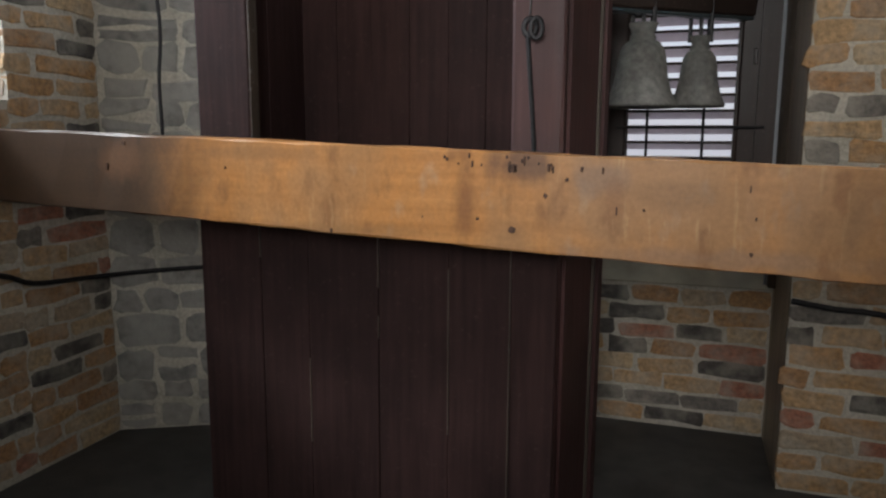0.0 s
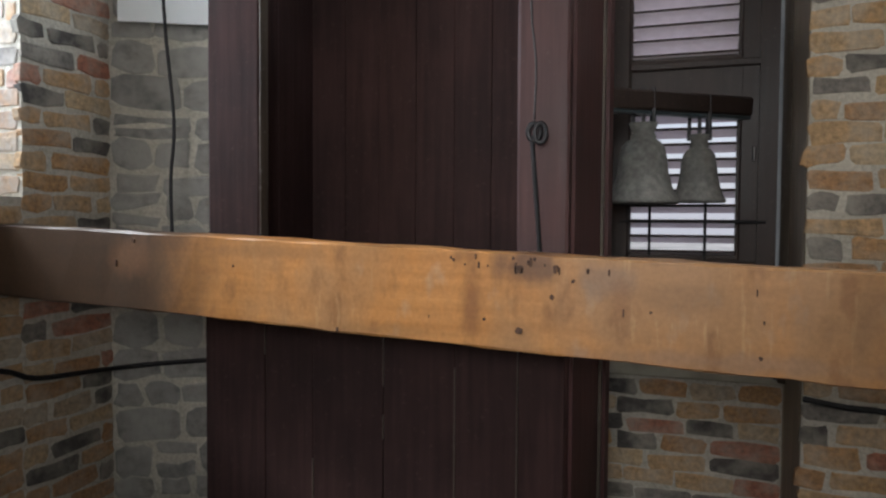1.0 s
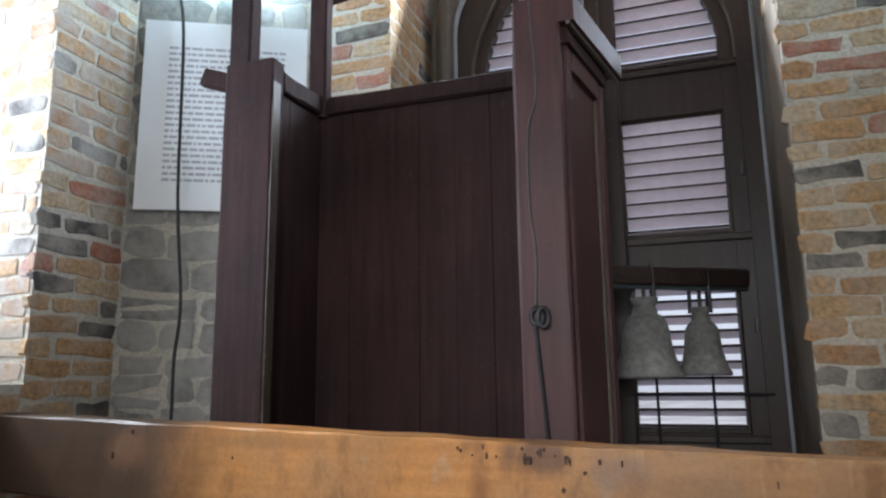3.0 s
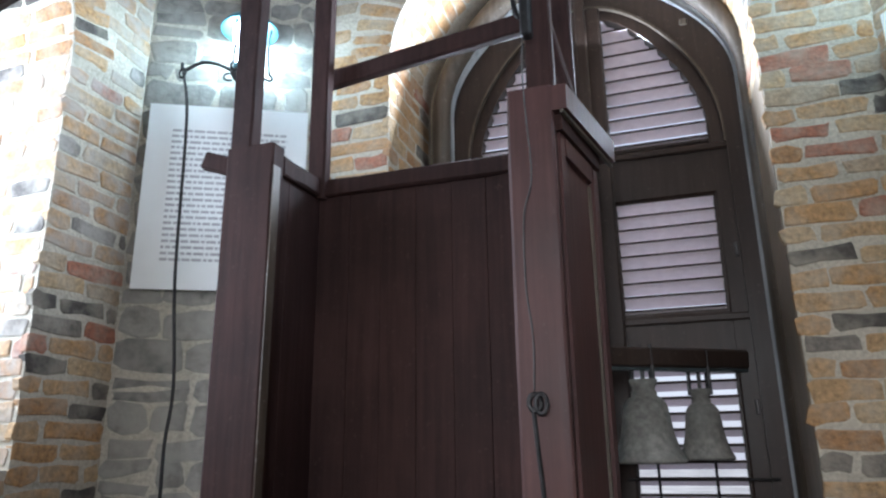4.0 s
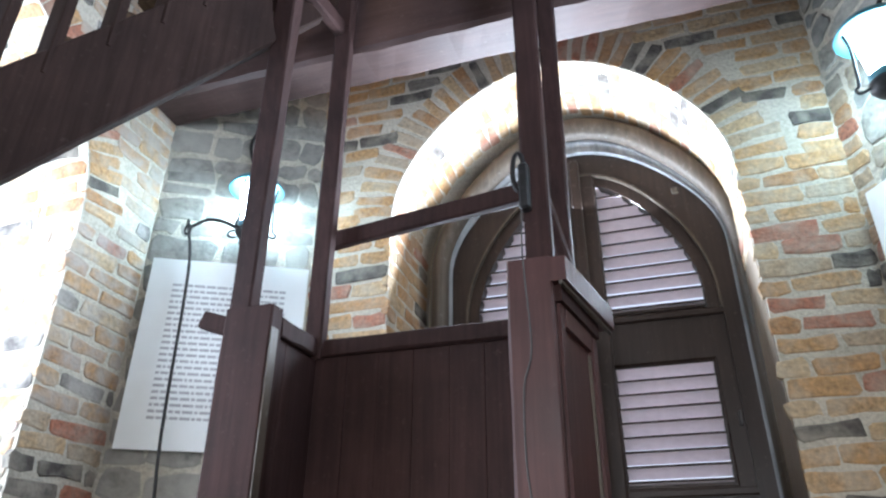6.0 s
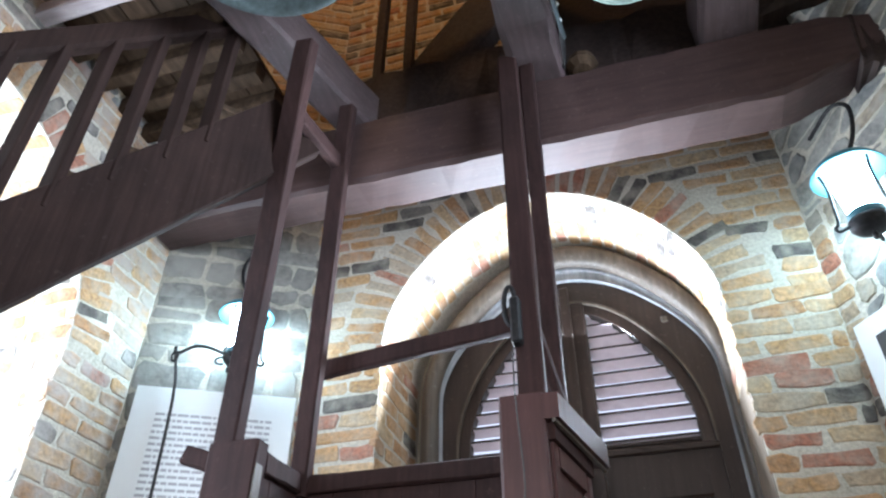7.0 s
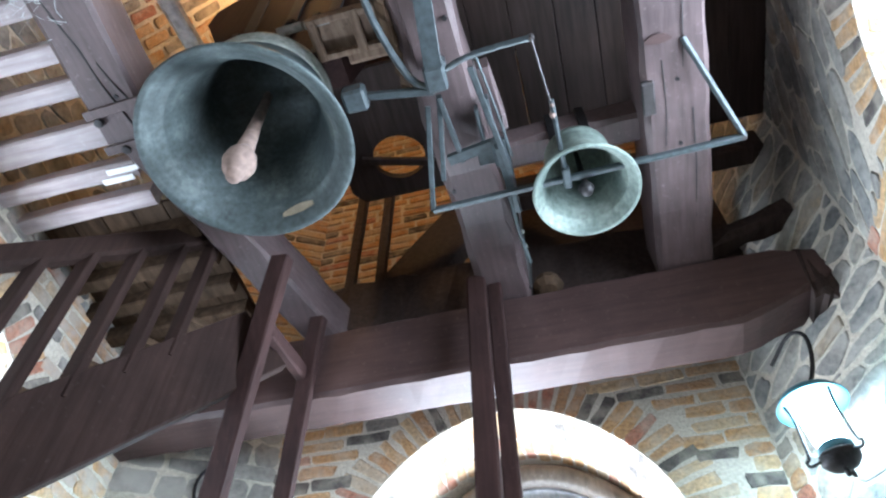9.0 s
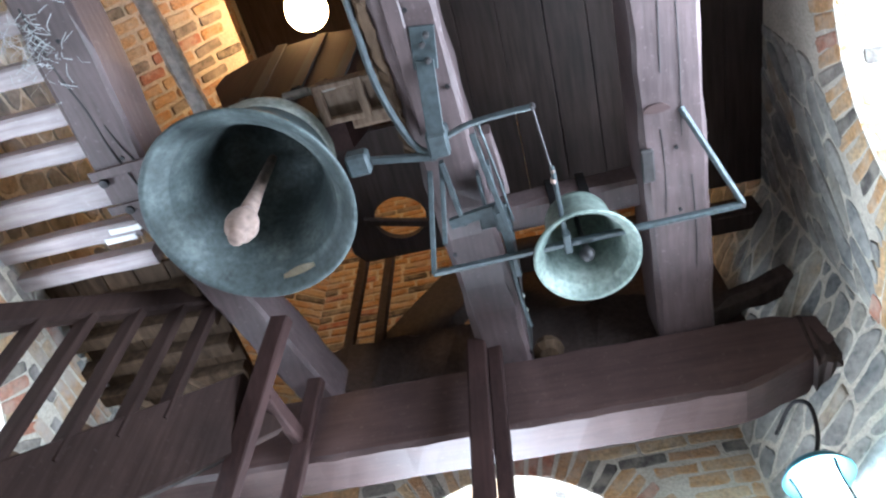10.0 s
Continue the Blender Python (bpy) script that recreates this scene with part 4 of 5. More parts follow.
part("boarding", slab((-0.42, 2.66, 4.95), (1.10, 2.72, 6.3), 0.006), m_dark, loose, "dark boarding behind the small bell")
part("plate", timber((-0.20, 2.30, 5.52), (1.35, 2.30, 5.52), 0.12, 0.18, rings=6), m_dark, loose)
pole = tagged(finish("pale_pole", timber((-1.655, 1.0, 5.62), (-1.73, 0.12, 5.66), 0.09, 0.09, rings=8, wob=0.006, bevel=0.02), plain("whitewashed_wood", (0.42, 0.38, 0.35), 0.8, 0, 0.4, 20)), "whitewashed bare pole above the great bell", "pole")
lamp = thing("globe_lamp", "glowing warm globe lamp hung in the upper chamber", "lamp", at=(-1.27, 0.88, 7.14))
part("globe", lathe([(0, -0.16), (0.08, -0.14), (0.14, -0.08), (0.16, 0), (0.14, 0.08), (0.08, 0.14), (0, 0.16)], 24), m_lamp_warm, lamp, "glowing globe", True)
part("stem", tube([(0, 0, 0.15), (0, 0, 2.51)], 0.012, 8, smooth_steps=0), m_iron, lamp)

# ---------------------------------------------------------------- striking gear
gear = thing("striking_gear", "blue-grey iron rods and levers for striking the bells", "mechanism")
part("long_rod", timber((-0.45, 1.58, 4.48), (0.92, 1.54, 4.48), 0.024, 0.03, rings=4, wob=0.001, bevel=0.004), m_blue_iron, gear)
part("stay", tube([(0.92, 1.54, 4.48), (0.73, 1.12, 4.66)], 0.014, 8, smooth_steps=0), m_blue_iron, gear)
part("upright_rod", timber((-0.45, 1.58, 4.48), (-0.36, 1.14, 4.62), 0.024, 0.02, rings=2, wob=0.001, bevel=0.003), m_blue_iron, gear)
part("lever", tube([(-0.25, 0.98, 4.58), (-0.14, 0.94, 4.56), (0.0, 0.92, 4.54), (0.12, 0.91, 4.52)], 0.014, 8), m_blue_iron, gear)
part("cord", tube([(0.12, 0.91, 4.52), (0.14, 1.10, 4.50), (0.155, 1.22, 4.49)], 0.004, 6, smooth_steps=0), m_wire, gear)
part("hammer_rod", tube([(0.155, 1.18, 4.50), (0.16, 1.55, 4.47)], 0.011, 8, smooth_steps=0), m_blue_iron, gear)
part("hammer_clip", slab((0.145, 1.50, 4.45), (0.18, 1.60, 4.50), 0.006), m_blue_iron, gear)
part("plate", timber((-0.24, 0.53, 4.645), (-0.265, 0.70, 4.645), 0.10, 0.014, rings=2, wob=0.001, bevel=0.003), m_blue_iron, gear)
part("flat_bar", timber((-0.26, 0.66, 4.62), (-0.29, 0.98, 4.56), 0.075, 0.014, rings=2, wob=0.001, bevel=0.003), m_blue_iron, gear)
part("joint_block", slab((-0.335, 0.95, 4.55), (-0.245, 1.06, 4.62), 0.01), m_blue_iron, gear)
part("crank", timber((-0.31, 1.06, 4.58), (-0.60, 1.02, 4.60), 0.03, 0.03, rings=2, wob=0.001, bevel=0.004), m_blue_iron, gear)
part("hammer_head", slab((-0.69, 0.96, 4.54), (-0.59, 1.06, 4.62), 0.012), m_blue_iron, gear)
part("link", timber((-0.14, 0.98, 4.55), (-0.07, 1.50, 4.50), 0.025, 0.012, rings=2, wob=0.001, bevel=0.003), m_blue_iron, gear)
part("link", timber((-0.10, 1.36, 4.52), (-0.08, 1.70, 4.50), 0.035, 0.012, rings=2, wob=0.001, bevel=0.003), m_blue_iron, gear)
part("upright_rod", timber((-0.37, 1.46, 4.52), (-0.30, 1.10, 4.62), 0.022, 0.018, rings=2, wob=0.001, bevel=0.003), m_blue_iron, gear)
part("gusset", slab((-0.17, 1.20, 4.60), (-0.155, 1.40, 4.655), 0.003), m_blue_iron, gear)
part("gusset", slab((-0.115, 1.16, 4.60), (-0.10, 1.38, 4.655), 0.003), m_blue_iron, gear)
part("pin_plate", slab((-0.20, 1.37, 4.565), (-0.06, 1.46, 4.60), 0.006), m_blue_iron, gear)
part("stay_wire", tube([(-0.11, 0.93, 4.56), (-0.075, 1.20, 4.55), (-0.05, 1.42, 4.53)], 0.006, 6, smooth_steps=0), m_blue_iron, gear)
part("stay_wire", tube([(-0.125, 0.94, 4.56), (-0.11, 1.22, 4.56)], 0.004, 6, smooth_steps=0), m_wire, gear)
part("pipe", tube([(-0.52, 0.10, 4.72), (-0.50, 0.45, 4.68), (-0.48, 0.72, 4.64), (-0.40, 0.98, 4.60), (-0.30, 1.06, 4.58)], 0.016, 8), m_blue_iron, gear, "bent grey-green pipe")
part("bolt", lathe([(0, -0.012), (0.012, -0.01), (0.012, 0.01), (0, 0.01)], 10, None, (-0.255, 0.60, 4.632)), m_wire, gear, "shiny bolt head")
part("eye_knot", lathe([(0, -0.02), (0.009, -0.012), (0.010, 0.012), (0, 0.02)], 10, None, (0.155, 1.20, 4.50)), m_rust, gear, "rusty wire knot")
part("cross_bar", timber((-0.33, 1.40, 4.58), (-0.08, 1.36, 4.58), 0.05, 0.03, rings=2, wob=0.001, bevel=0.004), m_blue_iron, gear)
part("cord", tube([(-0.06, 1.25, 4.60), (-0.08, 1.80, 4.55), (-0.10, 2.16, 4.50)], 0.005, 6), m_wire, gear)

part("tail_wire", tube([(-0.059, 1.43, 4.55), (-0.068, 1.70, 4.55), (-0.085, 1.87, 4.54), (-0.092, 2.13, 4.53)], 0.0035, 6), m_wire, gear, "thin dull wire")
part("tail_rod", tube([(-0.10, 1.60, 4.50), (-0.09, 1.86, 4.51), (-0.075, 2.02, 4.52)], 0.010, 8), m_blue_iron, gear)
part("tail_hook", tube([(-0.075, 2.00, 4.53), (-0.085, 2.08, 4.53), (-0.095, 2.15, 4.52), (-0.105, 2.19, 4.53), (-0.10, 2.22, 4.55)], 0.007, 8), m_iron, gear, "small black hook")
for y in (1.84, 1.93):
    part("wire_knot", lathe([(0, -0.016), (0.012, -0.01), (0.009, 0.006), (0, 0.016)], 8, None, (-0.083, y, 4.54)), m_white, gear, "pale knot in the wire", True)
for x, y in ((-0.23, 0.56), (-0.245, 0.66), (-0.30, 1.00), (-0.10, 1.40), (-0.12, 1.44), (0.12, 0.91), (0.915, 1.54)):
    part("bolt", lathe([(0, -0.018), (0.011, -0.016), (0.014, -0.004), (0.014, 0.012), (0, 0.012)], 8, None, (x, y, 4.61 if x < 0.1 else 4.52 if x < 0.5 else 4.48)), m_wire, gear, "shiny bolt head")
part("clevis", slab((-0.305, 0.93, 4.56), (-0.235, 1.00, 4.63), 0.012), m_blue_iron, gear)
part("clevis", slab((-0.13, 1.33, 4.53), (-0.06, 1.47, 4.565), 0.01), m_blue_iron, gear)
part("lever_arm", timber((-0.30, 1.10, 4.60), (-0.27, 1.42, 4.58), 0.022, 0.03, rings=2, wob=0.001, bevel=0.003), m_blue_iron, gear)
part("rag", lathe([(0, -0.03), (0.010, -0.02), (0.014, 0.0), (0.007, 0.03), (0, 0.032)], 7, None, (0.150, 1.245, 4.495)), m_rust, gear, "rusty twist of wire", True)

# bare split timber and plugs of the middle beam
def rough_strip(p0, p1, w, h, seed):
    return timber(p0, p1, w, h, rings=26, wob=0.009, bevel=0.012, seed=seed)


part("split_edge", rough_strip((-0.462, 0.30, 4.70), (-0.425, 1.10, 4.70), 0.05, 0.07, 3), m_old, beam_c, "dark split edge with torn grain")
part("patch_board", timber((-0.345, 0.20, 4.652), (-0.325, 0.98, 4.652), 0.075, 0.014, rings=6, wob=0.002), m_wood_y, beam_c, "thin board nailed to the beam")
for x, y in ((-0.29, 0.46), (-0.20, 0.80), (-0.36, 1.62)):
    part("nail_hole", lathe([(0, -0.003), (0.011, -0.003), (0.011, 0.006), (0, 0.006)], 10, None, (x, y, 4.658)), m_iron, beam_c)
part("notch_block", timber((-0.10, 1.05, 4.72), (-0.075, 1.36, 4.72), 0.06, 0.10, rings=4, wob=0.004), m_wood_y, beam_c, "worn block on the beam")
stone_lump = tagged(finish("loose_stone", lathe([(0, -0.05), (0.05, -0.045), (0.085, -0.01), (0.07, 0.035), (0, 0.05)], 11, None, (-0.02, 2.36, 4.71)), m_old), "rounded lump of old mortar on the beam", "stone")
# iron straps under the west beam
for y0, y1 in ((0.832, 0.818), (1.012, 1.0)):
    part("strap", timber((-1.84, y0, 4.652), (-1.52, y1, 4.652), 0.045, 0.012, rings=3, wob=0.001, bevel=0.003), m_wood_y, beam_l2, "flat iron strap painted over")
part("crack", tube([(-1.66, 0.62, 4.659), (-1.64, 0.72, 4.659), (-1.615, 0.80, 4.66)], 0.003, 6), m_rope, beam_l2, "dark drying crack")
for y in (1.30, 1.62):
    part("nail_hole", lathe([(0, -0.003), (0.009, -0.003), (0.009, 0.006), (0, 0.006)], 10, None, (0.70, y, 4.658)), m_iron, beam_r)
part("knot_stain", prism([(0.63 + 0.055 * math.cos(a) * (1 + 0.2 * math.sin(3 * a)), 1.10 + 0.022 * math.sin(a)) for a in [k * 0.5236 for k in range(12)]], lambda u, v, w: Vector((u, v, 4.6555 + w)), 0.006), m_wood_x, beam_r, "dark knot")
for x0, y0, y1 in ((0.66, 0.30, 0.95), (0.73, 0.50, 1.25), (0.64, 1.20, 1.62), (0.76, 1.45, 2.05)):
    part("crack", tube([(x0, y0, 4.66), (x0 + 0.006, (y0 + y1) / 2, 4.659), (x0 - 0.004, y1, 4.66)], 0.0022, 5), m_rope, beam_r, "fine drying crack")
# old cobwebs hanging in the corner of the west beam
web_rng = random.Random(4)
bm = bmesh.new()
for k in range(110):
    c0 = Vector((-1.78 + web_rng.gauss(0, 0.07), 0.24 + web_rng.gauss(0, 0.07), 4.655))
    c1 = c0 + Vector((web_rng.uniform(-0.07, 0.07), web_rng.uniform(-0.07, 0.07), web_rng.uniform(-0.05, 0.0)))
    tube([c0, (c0 + c1) / 2 - Vector((0, 0, web_rng.uniform(0.0, 0.03))), c1], web_rng.uniform(0.0006, 0.002), 4, bm, 3)
cobweb = tagged(finish("cobweb", bm, plain("dusty_web", (0.36, 0.37, 0.37), 0.95, 0, 0.2, 40)), "dusty grey cobweb tufts on the beam", "cobweb", kind="stuff")

# ---------------------------------------------------------------- stair up to the landing
stair = thing("stair", "steep brown-painted wooden stair with balusters and handrail", "stair")
sdir = Vector((0.64, 0.768, 1.21))
low = Vector((-2.45, 0.74, 2.235))
high = Vector((-1.47, 1.915, 4.165))
part("string_board", timber(low, high + (high - low) * 0.06, 0.06, 0.345, rings=10, wob=0.002), m_stair, stair)
rl, rh = Vector((-2.40, 0.82, 3.72)), Vector((-1.64, 1.70, 4.84))
part("handrail", timber(rl, rh, 0.075, 0.12, rings=6, wob=0.002, bevel=0.014), m_stair, stair)
for f_ in (0.08, 0.185, 0.29, 0.395, 0.50, 0.61, 0.715, 0.805):
    t = (f_ - 0.05) / 0.86
    a = low.lerp(high, f_) + Vector((0, 0, 0.16))
    q = rl.lerp(rh, t)
    part("baluster", timber((a.x, a.y, a.z), (a.x, a.y, q.z + (a.x - q.x) * 1.4), 0.068, 0.045, (0, 1, 0), 3, 0.001, 0.004), m_stair, stair)
side = Vector((-0.768, 0.64, 0))
for k in range(8):
    c0 = low.lerp(high, 0.10 + 0.115 * k) + Vector((0, 0, 0.24))
    part("tread", timber(c0, c0 + side * 0.55, 0.24, 0.035, rings=2, wob=0.002), m_old, stair)

# ---------------------------------------------------------------- lamps, boards, cords


def lantern(at, facing, label):
    """A wall lantern: wide pale cap, tapering glowing glass, dark dish and flat scrolled arms."""
    ob = thing("wall_lantern", label, "lantern", group="wall lanterns", at=at)
    ob.rotation_euler = (0, 0, facing)
    part("cap", lathe([(0, 0.215), (0.025, 0.21), (0.03, 0.19), (0.085, 0.178), (0.125, 0.155), (0.150, 0.120), (0.146, 0.114), (0.12, 0.140), (0, 0.155)], 36), m_enamel, ob, "pale blue enamelled cap", True)
    part("glass", lathe([(0, -0.13), (0.050, -0.128), (0.058, -0.11), (0.070, 0.0), (0.082, 0.10), (0.078, 0.132), (0, 0.135)], 28), m_lamp, ob, "glowing cool white lamp glass", True)
    part("glass_ring", lathe([(0.060, -0.125), (0.070, -0.12), (0.072, -0.095), (0.060, -0.09)], 28), m_enamel, ob, "pale blue ring under the glass", True)
    dish = part("dish", lathe([(0, -0.185), (0.035, -0.183), (0.062, -0.172), (0.078, -0.152), (0.080, -0.132), (0, -0.135)], 28), m_iron, ob, "dark iron dish", True)
    part("finial", lathe([(0, -0.225), (0.010, -0.22), (0.012, -0.20), (0.006, -0.18), (0, -0.18)], 10), m_iron, dish, smooth=True)
    for a in (0.0, 2.094, 4.189):
        ca_, sa_ = math.cos(a), math.sin(a)
        pts = [(0.078, -0.15), (0.118, -0.165), (0.128, -0.145), (0.112, -0.125), (0.104, -0.04), (0.100, 0.06), (0.112, 0.130)]
        part("arm", tube([(r_ * ca_, r_ * sa_, z_) for r_, z_ in pts], 0.007, 6), m_iron, ob, "scrolled iron arm")
    return ob


NWF = math.atan2(nwest.u.y, nwest.u.x)
NEF = math.atan2(neast.u.y, neast.u.x)
lamp_l_at = Vector((-1.988, 2.722, 3.622))
lantern(lamp_l_at, NWF, "lit wall lantern with a pale cap on the stone corner")
lamp_r_at = Vector((0.971, 2.474, 3.657))
lantern(lamp_r_at, NEF, "lit wall lantern with a pale cap high on the stone corner")
br = thing("lamp_bracket", "scrolled black iron bracket holding a lantern", "bracket", group="lamp brackets")
part("scroll", tube([lamp_l_at + Vector((-0.075 + 0.03 * math.cos(a) * (1 - 0.07 * k_), -0.045 + 0.014 * math.cos(a), -0.165 + 0.03 * math.sin(a) * (1 - 0.07 * k_))) for k_, a in enumerate([j * 0.7 for j in range(9)])], 0.006, 6), m_iron, br, "small iron scroll")
part("eye", tube([lamp_l_at + Vector((-0.265 + 0.018 * math.cos(a), -0.163, -0.165 + 0.026 * math.sin(a))) for a in [j * 0.7 for j in range(10)]], 0.006, 6), m_iron, br, "iron eye for the rope")
part("arm", tube([lamp_l_at + Vector((-0.01, 0.01, -0.16)), lamp_l_at + Vector((-0.10, -0.05, -0.10)), lamp_l_at + Vector((-0.19, -0.11, -0.09)), lamp_l_at + Vector((-0.26, -0.16, -0.15)), lamp_l_at + Vector((-0.27, -0.165, -0.11))], 0.009, 8), m_iron, br)
ca = thing("lamp_cable", "black electric cable feeding a lantern", "cable", group="lamp cables")
part("cable", tube([lamp_l_at + Vector((0, 0.03, 0.2)), Vector((-2.10, 2.79, 4.02)), Vector((-2.12, 2.795, 4.16)), Vector((-2.06, 2.83, 4.30))], 0.009, 8), m_iron, ca)
ca = thing("lamp_cable", "black electric cable feeding a lantern", "cable", group="lamp cables")
part("cable", tube([lamp_r_at + Vector((0.02, 0.0, 0.2)), Vector((1.07, 2.50, 4.02)), Vector((1.10, 2.50, 4.18)), Vector((1.06, 2.58, 4.27)), Vector((0.98, 2.74, 4.24))], 0.010, 8), m_iron, ca)
cord = thing("bell_rope", "thin black rope hanging slackly down the wall", "rope")
part("strand", tube([lamp_l_at + Vector((-0.265, -0.16, -0.15)), (-2.20, 2.56, 3.2), (-2.17, 2.55, 2.4), (-2.12, 2.55, 1.9), (-2.13, 2.54, 1.65), (-2.11, 2.52, 1.42), (-2.1, 2.5, 1.2)], 0.0075, 6), m_rope, cord)
cord = thing("wall_cable", "black cable clipped along the lower wall", "cable")
part("cable", tube([(-2.49, 1.70, 0.92), (-2.49, 2.01, 0.873), (-2.49, 2.16, 0.814), (-2.48, 2.42, 0.79), (-2.385, 2.64, 0.785), (-2.15, 2.77, 0.80), (-1.95, 2.87, 0.81)], 0.011, 8), m_iron, cord)
cord = thing("wall_cable", "black cable clipped along the lower wall", "cable")
part("cable", tube([(0.44, 2.985, 0.79), (0.60, 2.975, 0.77), (0.74, 2.96, 0.765), neast.at(0.3, 0.75, 0.03)], 0.012, 8), m_iron, cord)


def info_board(plane, u0, u1, z0, z1, label, rows, dark=False):
    ob = thing("info_board", label, "sign", group="information boards")
    w0, w1 = 0.045, 0.055
    bm = prism([(u0, z0), (u1, z0), (u1, z1), (u0, z1)], lambda u, v, w: plane.at(u, v, w0 + w), w1 - w0 + 0.004)
    part("panel", bm, m_white, ob)
    rr = random.Random(5)
    wid = u1 - u0
    if dark:
        bm = prism([(u0 + 0.09, z0 + 0.09), (u1 - 0.09, z0 + 0.09), (u1 - 0.09, z1 - 0.09), (u0 + 0.09, z1 - 0.09)], lambda u, v, w: plane.at(u, v, w1 + 0.004 + w), 0.003)
        part("picture", bm, m_black, ob, "dark framed picture area")
        return ob
    step = (z1 - z0 - 0.26) / rows
    for k in range(rows):
        z = z1 - 0.15 - k * step
        u = u0 + 0.12
        end = u1 - 0.10 - (rr.uniform(0.1, 0.3) if rr.random() < 0.15 else 0)
        bm = bmesh.new()
        while u < end:
            ln = rr.uniform(0.012, 0.055)
            prism([(u, z), (min(u + ln, end), z), (min(u + ln, end), z + step * 0.42), (u, z + step * 0.42)], lambda uu, v, w: plane.at(uu, v, w1 + 0.003 + w), 0.0025, bm)
            u += ln + 0.008
        part("text_line", bm, m_ink, ob, "line of small grey print")
    return ob


info_board(nwest, 0.055, 0.845, 2.36, 3.33, "white information board with lines of grey print", 23)
info_board(neast, 0.085, 0.79, 2.55, 3.285, "white-bordered board with a dark picture", 0, True)

# ---------------------------------------------------------------- bricks and stones, piece by piece
piece_cache = {}


def piece_mesh(kind, ln, ht, seed, mat, rough_edge, proud):
    """One brick or stone lying in its wall: local x along the wall, z up, -y out of it."""
    key = (kind, round(ln, 3), round(ht, 3), seed, mat.name)
    if key in piece_cache:
        return piece_cache[key]
    rr = random.Random(hash((round(ln * 1000), round(ht * 1000), seed)) & 0xFFFF)
    a, c = ln / 2, ht / 2
    k = min(a, c) * (0.32 if kind == "brick" else 0.38)
    base = [(-a + k, -c), (0, -c), (a - k, -c), (a, -c + k), (a, c - k), (a - k, c), (0, c), (-a + k, c), (-a, c - k), (-a, -c + k)]
    base = [(x + rr.uniform(-rough_edge, rough_edge), z + rr.uniform(-rough_edge, rough_edge)) for x, z in base]
    verts, faces = [], []
    n_ = len(base)
    for scale_, y in ((1.0, 0.03), (1.0, -proud * 0.45), (0.0, -proud)):
        for x, z in base:
            inset = 0.0 if scale_ else 0.005 if kind == "brick" else 0.009
            verts.append((x - math.copysign(min(inset, abs(x)), x), y + rr.uniform(-0.002, 0.002) * (scale_ == 0.0), z - math.copysign(min(inset, abs(z)), z)))
    for r0 in (0, n_):
        for j in range(n_):
            q = (j + 1) % n_
            faces.append((r0 + j, r0 + q, r0 + n_ + q, r0 + n_ + j))
    faces.append(tuple(range(2 * n_, 3 * n_)))
    me = bpy.data.meshes.new(kind)
    me.from_pydata(verts, [], faces)
    me.materials.append(mat)
    bm = bmesh.new()
    bm.from_mesh(me)
    bmesh.ops.recalc_face_normals(bm, faces=bm.faces)
    bm.to_mesh(me)
    bm.free()
    piece_cache[key] = me
    return me


def set_piece(kind, parent, m, ln, ht, mat, rough_edge=0.009, proud=0.004):
    ln, ht = max(round(ln / 0.02) * 0.02, 0.04), max(round(ht / 0.006) * 0.006, 0.04)
    me = piece_mesh(kind, ln, ht, rng.randrange(6), mat, rough_edge, proud)
    ob = new(kind, me)
    ob.parent = parent
    ob.matrix_basis = m
    return ob


def joined(name, parent, pieces, mat, label):
    """Many far pieces as one mesh."""
    verts, faces = [], []
    for me, m in pieces:
        o = len(verts)
        verts += [tuple(m @ v.co) for v in me.vertices]
        faces += [tuple(o + k for k in p_.vertices) for p_ in me.polygons]
    me = bpy.data.meshes.new(name)
    me.from_pydata(verts, [], faces)
    me.materials.append(mat)
    ob = new(name, me)
    ob.parent = parent
    return tagged(ob, label, kind="stuff")


COURSE, JOINT = 0.088, 0.018


def brick_courses(parent, plane, u0, u1, z0, z1, inside=None, far=False, rest=None, lengths=(0.20, 0.28), joint=JOINT, mat=None):
    z, row = z0, 0
    while z < z1 - 0.03:
        ht = COURSE - joint + rng.uniform(-0.006, 0.006)
        u = u0 - (rng.uniform(0.0, 0.02) if row % 2 else 0)
        first = True
        while u < u1 - 0.03:
            ln = rng.uniform(*lengths) if not (first and row % 2) else rng.uniform(0.10, 0.14)
            first = False
            if u + ln > u1 - 0.07:
                ln = u1 - u - 0.004
            uc, zc = u + ln / 2, z + COURSE / 2
            if ln > 0.035 and (inside is None or inside(uc, zc, ln, ht)):
                m = plane.matrix(uc, zc + rng.uniform(-0.005, 0.005), rng.uniform(-0.002, 0.003), rng.uniform(-0.03, 0.03))
                if far:
                    rest.append((piece_mesh("brick", round(ln / 0.04) * 0.04, 0.066, rng.randrange(3), m_brick_joined, 0.005, 0.012), m))
                else:
                    set_piece("brick", parent, m, ln, ht, mat or m_brick)
            u += ln + joint
        z += COURSE + rng.uniform(-0.003, 0.003)
        row += 1


